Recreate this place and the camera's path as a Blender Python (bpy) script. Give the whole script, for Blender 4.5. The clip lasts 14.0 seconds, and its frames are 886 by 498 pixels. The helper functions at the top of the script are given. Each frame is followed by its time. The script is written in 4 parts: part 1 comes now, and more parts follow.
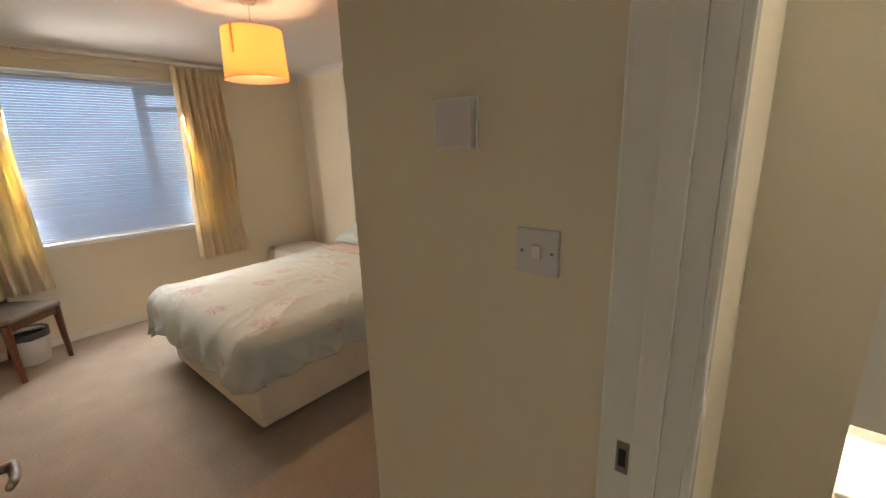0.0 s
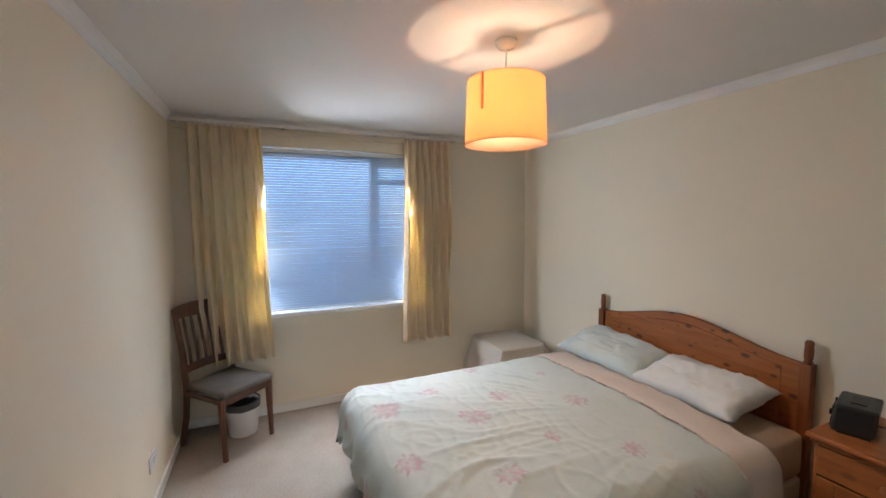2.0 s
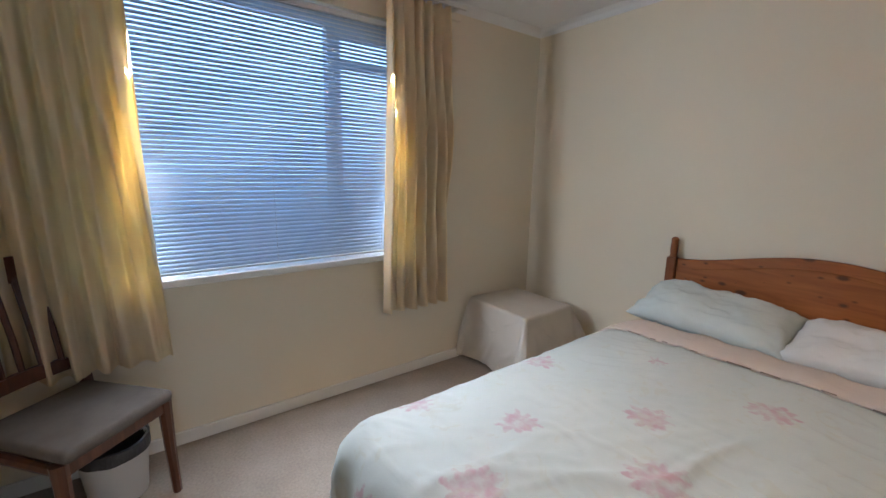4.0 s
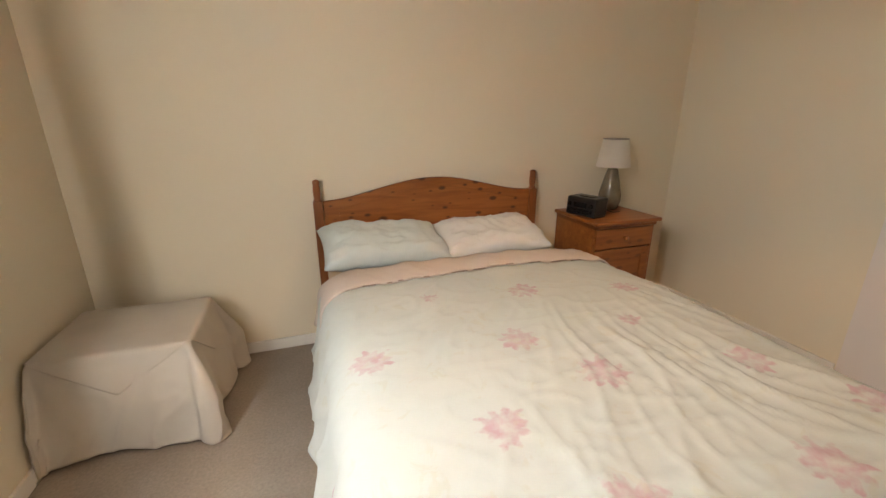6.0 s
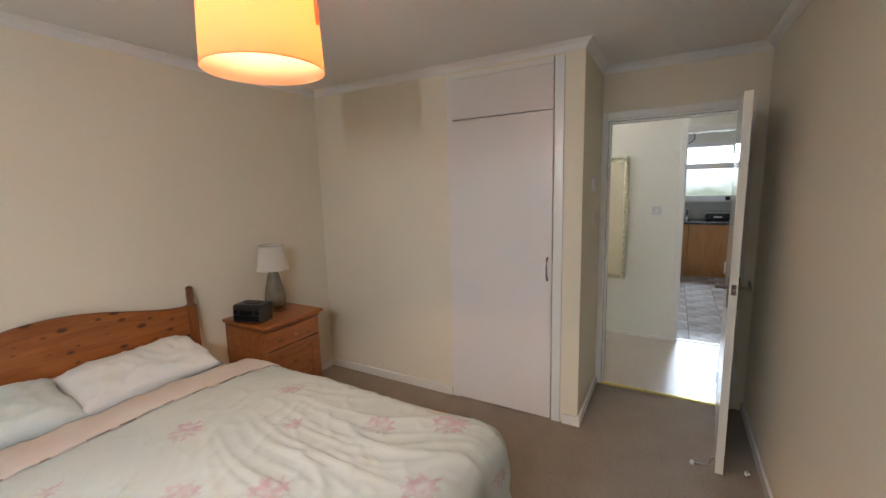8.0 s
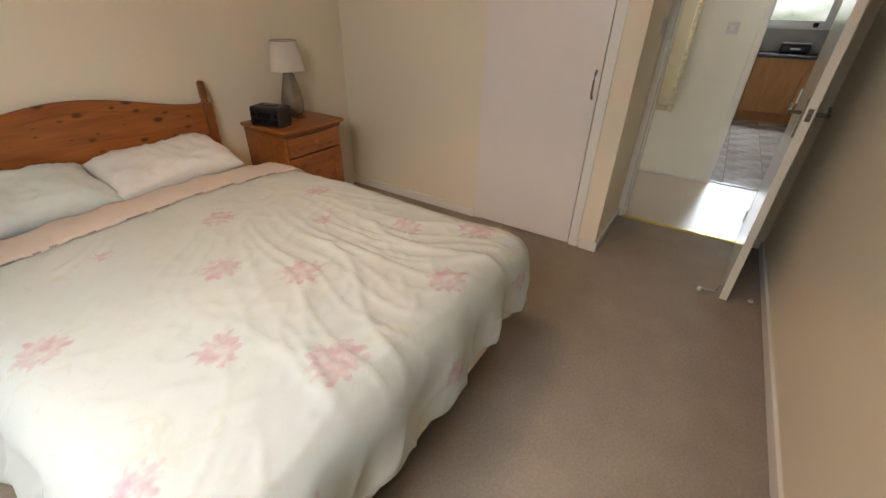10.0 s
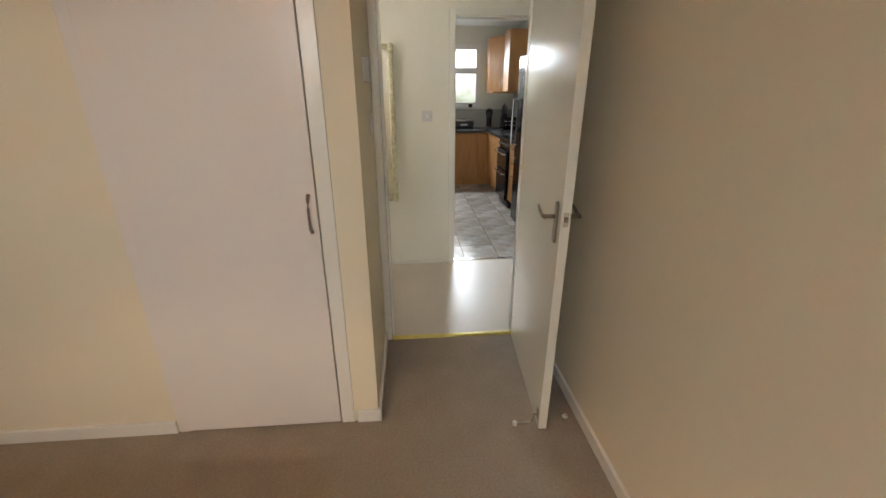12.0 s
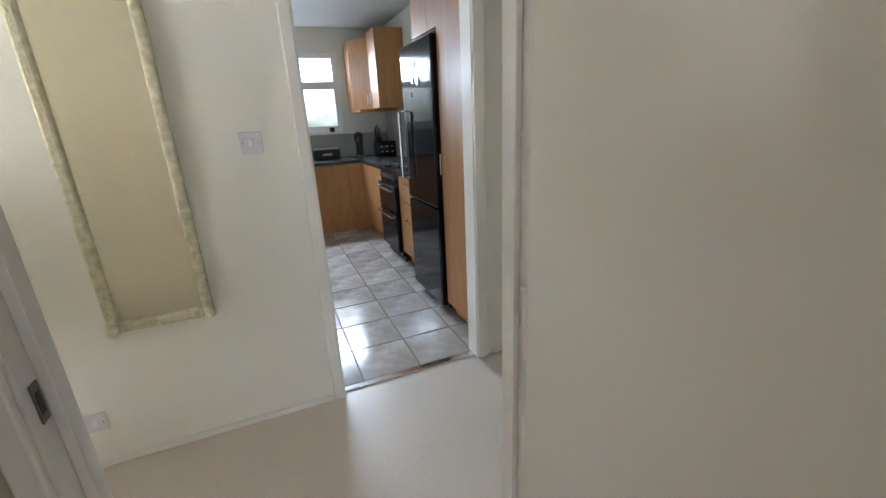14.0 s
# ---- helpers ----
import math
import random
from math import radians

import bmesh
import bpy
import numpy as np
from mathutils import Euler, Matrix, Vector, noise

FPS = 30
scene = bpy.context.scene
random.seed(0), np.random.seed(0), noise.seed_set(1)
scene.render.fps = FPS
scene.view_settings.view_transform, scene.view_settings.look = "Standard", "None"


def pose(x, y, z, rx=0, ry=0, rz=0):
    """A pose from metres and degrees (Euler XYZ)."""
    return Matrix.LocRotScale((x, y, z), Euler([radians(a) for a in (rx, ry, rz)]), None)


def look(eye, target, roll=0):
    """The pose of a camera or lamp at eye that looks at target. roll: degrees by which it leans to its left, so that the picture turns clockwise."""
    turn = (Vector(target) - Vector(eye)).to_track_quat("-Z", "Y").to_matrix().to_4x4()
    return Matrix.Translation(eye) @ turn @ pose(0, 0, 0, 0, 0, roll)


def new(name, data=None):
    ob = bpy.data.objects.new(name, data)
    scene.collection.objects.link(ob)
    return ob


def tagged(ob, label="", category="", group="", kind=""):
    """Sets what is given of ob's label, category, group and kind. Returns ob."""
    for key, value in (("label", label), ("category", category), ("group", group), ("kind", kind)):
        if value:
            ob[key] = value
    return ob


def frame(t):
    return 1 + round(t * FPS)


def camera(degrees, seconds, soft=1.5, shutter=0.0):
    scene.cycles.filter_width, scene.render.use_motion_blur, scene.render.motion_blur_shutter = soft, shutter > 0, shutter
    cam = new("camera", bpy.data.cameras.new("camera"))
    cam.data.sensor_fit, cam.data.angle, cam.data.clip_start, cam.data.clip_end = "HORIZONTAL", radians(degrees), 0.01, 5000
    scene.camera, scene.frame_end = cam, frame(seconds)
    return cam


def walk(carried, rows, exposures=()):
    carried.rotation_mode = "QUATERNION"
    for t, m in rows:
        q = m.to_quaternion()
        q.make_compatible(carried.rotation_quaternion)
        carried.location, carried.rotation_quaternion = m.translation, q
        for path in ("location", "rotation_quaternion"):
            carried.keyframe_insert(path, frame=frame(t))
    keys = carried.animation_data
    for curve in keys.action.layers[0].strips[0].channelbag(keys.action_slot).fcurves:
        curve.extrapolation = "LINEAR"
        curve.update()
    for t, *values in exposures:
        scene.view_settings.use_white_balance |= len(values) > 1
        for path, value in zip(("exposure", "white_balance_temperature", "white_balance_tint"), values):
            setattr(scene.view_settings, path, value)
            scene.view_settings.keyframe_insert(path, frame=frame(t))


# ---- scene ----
cam = camera(94.9, 14.0)
PATH = [
    (0, (0.598, 0.253, 1.531), (-0.659, 1.729, 1.04), -2.0),
    (0.5, (0.374, 0.352, 1.565), (-1.275, 1.406, 1.155), -0.8),
    (1, (0.137, 0.502, 1.593), (-1.706, 1.213, 1.279), -0.6),
    (1.5, (-0.121, 0.601, 1.629), (-1.981, 1.29, 1.372), -0.4),
    (2, (-0.385, 0.581, 1.644), (-2.211, 1.38, 1.483), -0.3),
    (4.5, (-2.13, 0.565, 1.342), (-3.506, 1.929, 0.846), 1.9),
    (5, (-2.495, 0.545, 1.343), (-3.461, 2.202, 0.776), 0.2),
    (5.5, (-2.77, 0.648, 1.307), (-3.093, 2.524, 0.694), -1.0),
    (6, (-2.871, 0.711, 1.328), (-2.271, 2.519, 0.72), -0.2),
    (6.5, (-2.881, 0.6, 1.382), (-1.62, 2.025, 0.766), 0.4),
    (7, (-2.815, 0.489, 1.46), (-1.289, 1.654, 0.901), -1.2),
    (7.5, (-2.818, 0.435, 1.55), (-1.155, 1.465, 1.139), -1.4),
    (8, (-2.85, 0.437, 1.579), (-1.13, 1.414, 1.282), -1.6),
    (8.5, (-2.847, 0.445, 1.523), (-1.149, 1.386, 1.04), -2.0),
    (8.7, (-2.848, 0.438, 1.474), (-1.19, 1.365, 0.848), -1.7),
    (10.8, (-2.756, 0.578, 1.415), (-1.324, 1.495, 0.363), 1.7),
    (11, (-2.582, 0.588, 1.42), (-1.026, 1.363, 0.431), 1.4),
    (11.5, (-2.207, 0.64, 1.453), (-0.427, 0.99, 0.611), 0.3),
    (12, (-1.839, 0.74, 1.481), (0.021, 0.584, 0.763), 0.0),
    (12.5, (-1.439, 0.703, 1.453), (0.386, 0.239, 0.78), -0.3),
    (13, (-1.021, 0.689, 1.437), (0.741, 0.028, 0.76), -0.7),
    (13.5, (-0.59, 0.61, 1.44), (1.089, -0.209, 0.725), -2.7),
    (14, (-0.212, 0.537, 1.364), (1.543, -0.196, 0.748), -2.7),
]
EXPOSURES = [(0.0, 0.17, 7900, 17), (0.5, 0.18, 6900, 14), (1.0, 0.22, 6500, 14), (2.0, 0.06, 6100, 13), (4.5, -0.34, 5950, 13), (5.0, -0.42, 6600, 14), (5.5, -0.25, 7300, 16), (6.0, 0.15, 7800, 16), (6.5, 0.13, 7200, 15), (7.0, 0.18, 7000, 15), (8.5, 0.2, 6400, 14), (11.0, 0.1, 7900, 16), (11.5, 0.17, 7800, 15), (12.5, 0.33, 7200, 13), (13.5, 0.44, 6500, 13), (14.0, 0.32, 6400, 14)]
walk(cam, [(t, look(eye, target, roll)) for t, eye, target, roll in PATH], EXPOSURES)

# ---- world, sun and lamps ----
SKY_BED, SKY_KITCHEN, FILL_HALL, BULB, WINDOW, KITCHEN = 5.2, 7.5, 24.0, 6.9, 49.0, 50.0
world = bpy.data.worlds.new("sky")
scene.world = world
world.use_nodes = True
sky = world.node_tree.nodes.new("ShaderNodeTexSky")
sky.sky_type, sky.sun_disc = "NISHITA", False
sky.sun_elevation, sky.sun_rotation = radians(38), radians(120)
back = world.node_tree.nodes["Background"]
back.inputs["Strength"].default_value = 0.1
world.node_tree.links.new(sky.outputs[0], back.inputs[0])
sun = new("sun", bpy.data.lights.new("sun", "SUN"))
sun.data.energy, sun.data.angle, sun.data.color = 1.0, radians(12), (1.0, 0.96, 0.9)
sun.matrix_world = look((12, -7, 11), (0, 0, 0))
bulb_lamp = new("bulb_lamp", bpy.data.lights.new("bulb_lamp", "POINT"))
bulb_lamp.data.energy, bulb_lamp.data.color, bulb_lamp.data.shadow_soft_size = BULB, (1.0, 0.69, 0.43), 0.009
bulb_lamp.location = (-1.95, 1.57, 2.115)
# the bulb shines mostly down and sideways
bulb_down = new("bulb_down", bpy.data.lights.new("bulb_down", "SPOT"))
bulb_down.data.energy, bulb_down.data.color, bulb_down.data.shadow_soft_size = BULB * 3.5, (1.0, 0.69, 0.43), 0.018
bulb_down.data.spot_size, bulb_down.data.spot_blend = radians(178), 0.4
bulb_down.location = (-1.95, 1.57, 2.105)
# fill strips added before the bedroom blind, for sky light: share, long side, turn, place, aim
for share, long, spread, eye, aim, stand in [
        (0.13, 1.15, 96, (-3.950, 1.17, 2.195), (-3.0, 1.12, 1.35), 0), (0.13, 1.10, 58, (-3.945, 1.17, 2.190), (-3.20, 1.14, 0.55), 0),
        (0.52, 1.25, 118, (-3.950, 0.545, 1.53), (-3.2, 1.28, 1.30), 90), (0.27, 1.25, 112, (-3.950, 1.82, 1.53), (-3.0, 1.30, 1.20), 90)]:
    strip = new("window_fill", bpy.data.lights.new("window_fill", "AREA"))
    strip.data.shape, strip.data.size, strip.data.size_y = "RECTANGLE", long, 0.030
    strip.data.energy, strip.data.color, strip.data.spread = WINDOW * share, (0.90, 0.95, 1.0), radians(spread)
    strip.matrix_world = look(eye, aim, stand)
# the cloud's light in the upper lights of the kitchen window
kitchen_light = new("kitchen_light", bpy.data.lights.new("kitchen_light", "AREA"))
kitchen_light.data.shape, kitchen_light.data.size, kitchen_light.data.size_y = "RECTANGLE", 1.30, 0.30
kitchen_light.data.energy, kitchen_light.data.color, kitchen_light.data.spread = KITCHEN, (0.64, 0.81, 1.0), radians(105)
kitchen_light.matrix_world = look((5.69, 0.21, 2.02), (3.6, 0.28, 0.9))

# ---- materials ----


def mat(name, color, rough=0.6, metal=0.0, vary=0.06, scale=3.0, grain=0.0, grain_scale=200.0, bump=0.0, bump_scale=300.0, spec=0.5, coat=0.0, dark=None):
    """A paint, plaster or cloth: base colour that varies softly at two sizes, with fine relief."""
    m = bpy.data.materials.new(name)
    m.use_nodes = True
    nt = m.node_tree
    b = nt.nodes["Principled BSDF"]
    b.inputs["Roughness"].default_value = rough
    b.inputs["Metallic"].default_value = metal
    b.inputs["Specular IOR Level"].default_value = spec
    b.inputs["Coat Weight"].default_value = coat
    co = nt.nodes.new("ShaderNodeTexCoord")
    n1 = nt.nodes.new("ShaderNodeTexNoise")
    n1.inputs["Scale"].default_value, n1.inputs["Detail"].default_value = scale, 4.0
    nt.links.new(co.outputs["Object"], n1.inputs["Vector"])
    mix = nt.nodes.new("ShaderNodeMix")
    mix.data_type = "RGBA"
    low = dark or tuple(c * (1 - 2 * vary) for c in color)
    mix.inputs[6].default_value, mix.inputs[7].default_value = (*low, 1), (*color, 1)
    ramp = nt.nodes.new("ShaderNodeMapRange")
    ramp.inputs[1].default_value, ramp.inputs[2].default_value = 0.3, 0.7
    nt.links.new(n1.outputs[0], ramp.inputs[0])
    nt.links.new(ramp.outputs[0], mix.inputs[0])
    out = mix.outputs[2]
    if grain:
        n2 = nt.nodes.new("ShaderNodeTexNoise")
        n2.inputs["Scale"].default_value, n2.inputs["Detail"].default_value = grain_scale, 2.0
        nt.links.new(co.outputs["Object"], n2.inputs["Vector"])
        mul = nt.nodes.new("ShaderNodeMix")
        mul.data_type, mul.blend_type = "RGBA", "OVERLAY"
        mul.inputs[0].default_value = grain
        nt.links.new(out, mul.inputs[6])
        nt.links.new(n2.outputs[0], mul.inputs[7])
        out = mul.outputs[2]
    nt.links.new(out, b.inputs["Base Color"])
    if bump:
        n3 = nt.nodes.new("ShaderNodeTexNoise")
        n3.inputs["Scale"].default_value, n3.inputs["Detail"].default_value = bump_scale, 3.0
        nt.links.new(co.outputs["Object"], n3.inputs["Vector"])
        bp = nt.nodes.new("ShaderNodeBump")
        bp.inputs["Strength"].default_value, bp.inputs["Distance"].default_value = bump, 0.004
        nt.links.new(n3.outputs[0], bp.inputs["Height"])
        nt.links.new(bp.outputs[0], b.inputs["Normal"])
    return m


def wood(name, light, dark, axis="X", rough=0.4, knots=0.0, rings=14.0):
    """Sawn wood: stretched grain along one axis, with optional dark knots."""
    m = bpy.data.materials.new(name)
    m.use_nodes = True
    nt = m.node_tree
    b = nt.nodes["Principled BSDF"]
    b.inputs["Roughness"].default_value = rough
    co = nt.nodes.new("ShaderNodeTexCoord")
    mp = nt.nodes.new("ShaderNodeMapping")
    mp.inputs["Scale"].default_value = {"X": (1.2, rings, rings), "Y": (rings, 1.2, rings), "Z": (rings, rings, 1.2)}[axis]
    nt.links.new(co.outputs["Object"], mp.inputs["Vector"])
    n1 = nt.nodes.new("ShaderNodeTexNoise")
    n1.inputs["Scale"].default_value, n1.inputs["Detail"].default_value, n1.inputs["Distortion"].default_value = 2.2, 6.0, 0.8
    nt.links.new(mp.outputs[0], n1.inputs["Vector"])
    cr = nt.nodes.new("ShaderNodeValToRGB")
    cr.color_ramp.elements[0].position, cr.color_ramp.elements[1].position = 0.32, 0.68
    cr.color_ramp.elements[0].color, cr.color_ramp.elements[1].color = (*dark, 1), (*light, 1)
    nt.links.new(n1.outputs[0], cr.inputs[0])
    out = cr.outputs[0]
    if knots:
        sp = nt.nodes.new("ShaderNodeSeparateXYZ")
        cb = nt.nodes.new("ShaderNodeCombineXYZ")
        nt.links.new(co.outputs["Object"], sp.inputs[0])
        nt.links.new(sp.outputs[0], cb.inputs[0])
        nt.links.new(sp.outputs[2], cb.inputs[1])
        mk = nt.nodes.new("ShaderNodeMapping")
        mk.inputs["Scale"].default_value = (8.5, 16.0, 1.0) if axis == "X" else (16.0, 8.5, 1.0)
        nt.links.new(cb.outputs[0], mk.inputs["Vector"])
        v = nt.nodes.new("ShaderNodeTexVoronoi")
        v.voronoi_dimensions = "2D"
        v.inputs["Scale"].default_value = 1.0
        nt.links.new(mk.outputs[0], v.inputs["Vector"])
        r = nt.nodes.new("ShaderNodeMapRange")
        r.inputs[1].default_value, r.inputs[2].default_value = 0.15, 0.28
        r.inputs[3].default_value, r.inputs[4].default_value = knots, 0.0
        far = nt.nodes.new("ShaderNodeMath")
        far.operation = "MULTIPLY_ADD"
        far.inputs[1].default_value = 0.27
        chip = nt.nodes.new("ShaderNodeSeparateColor")
        nt.links.new(v.outputs["Color"], chip.inputs[0])
        nt.links.new(chip.outputs[0], far.inputs[0])
        nt.links.new(v.outputs["Distance"], far.inputs[2])
        nt.links.new(far.outputs[0], r.inputs[0])
        mx = nt.nodes.new("ShaderNodeMix")
        mx.data_type = "RGBA"
        mx.inputs[7].default_value = (0.075, 0.021, 0.008, 1)
        nt.links.new(r.outputs[0], mx.inputs[0])
        nt.links.new(out, mx.inputs[6])
        out = mx.outputs[2]
    nt.links.new(out, b.inputs["Base Color"])
    bp = nt.nodes.new("ShaderNodeBump")
    bp.inputs["Strength"].default_value, bp.inputs["Distance"].default_value = 0.15, 0.002
    nt.links.new(n1.outputs[0], bp.inputs["Height"])
    nt.links.new(bp.outputs[0], b.inputs["Normal"])
    return m


def cloth_through(name, color, through_color, share, scale=500.0):
    """A cloth that lets light through: diffuse front, translucent share."""
    m = mat(name, color, 0.9, vary=0.05, scale=6, bump=0.25, bump_scale=scale, spec=0.1)
    nt = m.node_tree
    tr = nt.nodes.new("ShaderNodeBsdfTranslucent")
    tr.inputs[0].default_value = (*through_color, 1)
    mx = nt.nodes.new("ShaderNodeMixShader")
    mx.inputs[0].default_value = share
    nt.links.new(nt.nodes["Principled BSDF"].outputs[0], mx.inputs[1])
    nt.links.new(tr.outputs[0], mx.inputs[2])
    nt.links.new(mx.outputs[0], nt.nodes["Material Output"].inputs[0])
    return m


def glow(name, color, strength):
    m = bpy.data.materials.new(name)
    m.use_nodes = True
    nt = m.node_tree
    e = nt.nodes.new("ShaderNodeEmission")
    e.inputs[0].default_value, e.inputs[1].default_value = (*color, 1), strength
    nt.links.new(e.outputs[0], nt.nodes["Material Output"].inputs[0])
    return m


def glow_view(name, low, high, z0, z1, strength, blotch):
    """A far view outside a window: trees below, cloud above, with soft blotches."""
    m = glow(name, high, strength)
    nt = m.node_tree
    e = [n for n in nt.nodes if n.type == "EMISSION"][0]
    co = nt.nodes.new("ShaderNodeTexCoord")
    sp = nt.nodes.new("ShaderNodeSeparateXYZ")
    nt.links.new(co.outputs["Object"], sp.inputs[0])
    nz = nt.nodes.new("ShaderNodeTexNoise")
    nz.inputs["Scale"].default_value, nz.inputs["Detail"].default_value = 1.6, 5.0
    nt.links.new(co.outputs["Object"], nz.inputs["Vector"])
    ad = nt.nodes.new("ShaderNodeMath")
    ad.operation = "MULTIPLY_ADD"
    ad.inputs[1].default_value = blotch
    nt.links.new(nz.outputs[0], ad.inputs[0])
    nt.links.new(sp.outputs[2], ad.inputs[2])
    r = nt.nodes.new("ShaderNodeMapRange")
    r.inputs[1].default_value, r.inputs[2].default_value = z0, z1
    nt.links.new(ad.outputs[0], r.inputs[0])
    mx = nt.nodes.new("ShaderNodeMix")
    mx.data_type = "RGBA"
    mx.inputs[6].default_value, mx.inputs[7].default_value = (*low, 1), (*high, 1)
    nt.links.new(r.outputs[0], mx.inputs[0])
    nt.links.new(mx.outputs[2], e.inputs[0])
    return m


def glass(name, rough=0.0):
    m = bpy.data.materials.new(name)
    m.use_nodes = True
    b = m.node_tree.nodes["Principled BSDF"]
    b.inputs["Transmission Weight"].default_value, b.inputs["Roughness"].default_value, b.inputs["IOR"].default_value = 1.0, rough, 1.45
    return m


WALL = mat("cream_wall_paint", (0.77, 0.695, 0.55), 0.75, vary=0.02, scale=1.3, bump=0.08, bump_scale=180, spec=0.25)
HALL_WALL = mat("hall_wall_paint", (0.79, 0.77, 0.69), 0.7, vary=0.02, scale=1.3, bump=0.06, bump_scale=180, spec=0.25)
CEIL = mat("ceiling_paint", (0.78, 0.77, 0.75), 0.85, vary=0.02, scale=1.5, bump=0.1, bump_scale=120, spec=0.2)
WHITE = mat("white_gloss_paint", (0.80, 0.78, 0.73), 0.22, vary=0.02, scale=2.0, bump=0.02, bump_scale=60)
DOORPAINT = mat("door_gloss_paint", (0.79, 0.765, 0.68), 0.13, vary=0.02, scale=2.0, bump=0.015, bump_scale=14)
CUPBOARD = mat("cupboard_satin_paint", (0.76, 0.71, 0.68), 0.28, vary=0.02, scale=1.5, bump=0.015, bump_scale=40)
CARPET = mat("beige_carpet", (0.355, 0.30, 0.25), 0.97, vary=0.09, scale=85, grain=0.16, grain_scale=5, bump=1.0, bump_scale=210, spec=0.05)
VINYL = mat("pale_vinyl_floor", (0.55, 0.48, 0.405), 0.35, vary=0.03, scale=2.0, grain=0.08, grain_scale=60, bump=0.02, bump_scale=20)
TILE = mat("stone_look_tile", (0.56, 0.53, 0.50), 0.12, scale=5.0, grain=0.35, grain_scale=14, bump=0.06, bump_scale=25, dark=(0.33, 0.27, 0.23))
def tone_pieces(m, low=0.72):
    """Lets each laid piece differ a little in tone."""
    nt = m.node_tree
    b = nt.nodes["Principled BSDF"]
    src = b.inputs["Base Color"].links[0].from_socket
    info = nt.nodes.new("ShaderNodeObjectInfo")
    r = nt.nodes.new("ShaderNodeMapRange")
    r.inputs[3].default_value, r.inputs[4].default_value = low, 1.0
    nt.links.new(info.outputs["Random"], r.inputs[0])
    mx = nt.nodes.new("ShaderNodeMix")
    mx.data_type, mx.blend_type = "RGBA", "MULTIPLY"
    mx.inputs[0].default_value = 1.0
    nt.links.new(src, mx.inputs[6])
    nt.links.new(r.outputs[0], mx.inputs[7])
    nt.links.new(mx.outputs[2], b.inputs["Base Color"])


tone_pieces(TILE)
GROUT = mat("tile_grout", (0.16, 0.115, 0.09), 0.9, bump=0.3)
BRASS = mat("brass_strip", (0.72, 0.60, 0.20), 0.28, metal=0.9, vary=0.1, scale=14)
STEEL = mat("satin_nickel", (0.27, 0.24, 0.20), 0.3, metal=1.0, vary=0.05, scale=20)
CHROME = mat("chrome", (0.75, 0.75, 0.76), 0.12, metal=1.0, vary=0.02)
BRONZE = mat("dull_bronze", (0.30, 0.25, 0.22), 0.4, metal=0.9, vary=0.08, scale=30)
PINE = wood("varnished_pine", (0.34, 0.115, 0.030), (0.23, 0.068, 0.017), "X", 0.35, knots=1.0)
PINE_PLAIN = wood("varnished_pine_post", (0.27, 0.085, 0.024), (0.16, 0.048, 0.014), "Z", 0.32)
NIGHT = wood("honey_pine", (0.34, 0.115, 0.030), (0.23, 0.072, 0.019), "X", 0.35, knots=0.5)
TEAK = wood("dark_teak", (0.13, 0.045, 0.02), (0.06, 0.02, 0.01), "Z", 0.3)
BEECH = wood("beech_veneer", (0.46, 0.215, 0.07), (0.38, 0.165, 0.052), "Z", 0.5, rings=8)
SEATCLOTH = mat("taupe_seat_cloth", (0.16, 0.135, 0.115), 0.9, vary=0.1, scale=12, grain=0.3, grain_scale=400, bump=0.4, bump_scale=700, spec=0.1)
DIVAN = mat("cream_divan_cloth", (0.70, 0.64, 0.54), 0.85, vary=0.05, scale=5, grain=0.15, grain_scale=300, bump=0.3, bump_scale=500, spec=0.1)
SHEET = mat("fawn_fitted_sheet", (0.52, 0.41, 0.31), 0.9, vary=0.05, scale=5, bump=0.3, bump_scale=300, spec=0.1)
PINKSHEET = mat("blush_cotton", (0.57, 0.50, 0.45), 0.85, vary=0.03, scale=5, bump=0.3, bump_scale=260, spec=0.15)
PILLOW = mat("pale_green_cotton", (0.50, 0.57, 0.57), 0.85, vary=0.05, scale=7, bump=0.3, bump_scale=200, spec=0.15, dark=(0.44, 0.51, 0.52))
PILLOW_PALE = mat("off_white_cotton", (0.58, 0.60, 0.595), 0.85, vary=0.05, scale=7, bump=0.3, bump_scale=200, spec=0.15, dark=(0.55, 0.555, 0.55))
COVER = mat("stone_cotton_cover", (0.60, 0.555, 0.49), 0.9, vary=0.04, scale=6, bump=0.25, bump_scale=400, spec=0.1)
CURTAIN = cloth_through("cream_curtain_cloth", (0.84, 0.74, 0.57), (0.96, 0.77, 0.37), 0.37)
SHADE = cloth_through("amber_lampshade_cloth", (0.82, 0.68, 0.50), (0.96, 0.62, 0.36), 0.74)
LAMPSHADE = cloth_through("white_lampshade_cloth", (0.82, 0.78, 0.70), (0.8, 0.75, 0.65), 0.3)
# white slats with the sky's blue cast mixed into their base colour
SLAT = mat("sky_tinted_slat", (0.55, 0.66, 0.79), 0.3, vary=0.02, scale=3)
UPVC = mat("white_window_plastic", (0.80, 0.80, 0.79), 0.3, vary=0.02)
GLASS = glass("window_glass")
BLACK = mat("black_plastic", (0.012, 0.012, 0.013), 0.3, vary=0.2, scale=10)
GLOSSBLACK = mat("gloss_black_enamel", (0.008, 0.008, 0.010), 0.08, vary=0.1, scale=6, spec=0.3)
WORKTOP = mat("dark_laminate_worktop", (0.035, 0.036, 0.04), 0.25, vary=0.3, scale=80)
SPLASH = mat("grey_wall_tile", (0.42, 0.40, 0.36), 0.35, vary=0.08, scale=6)
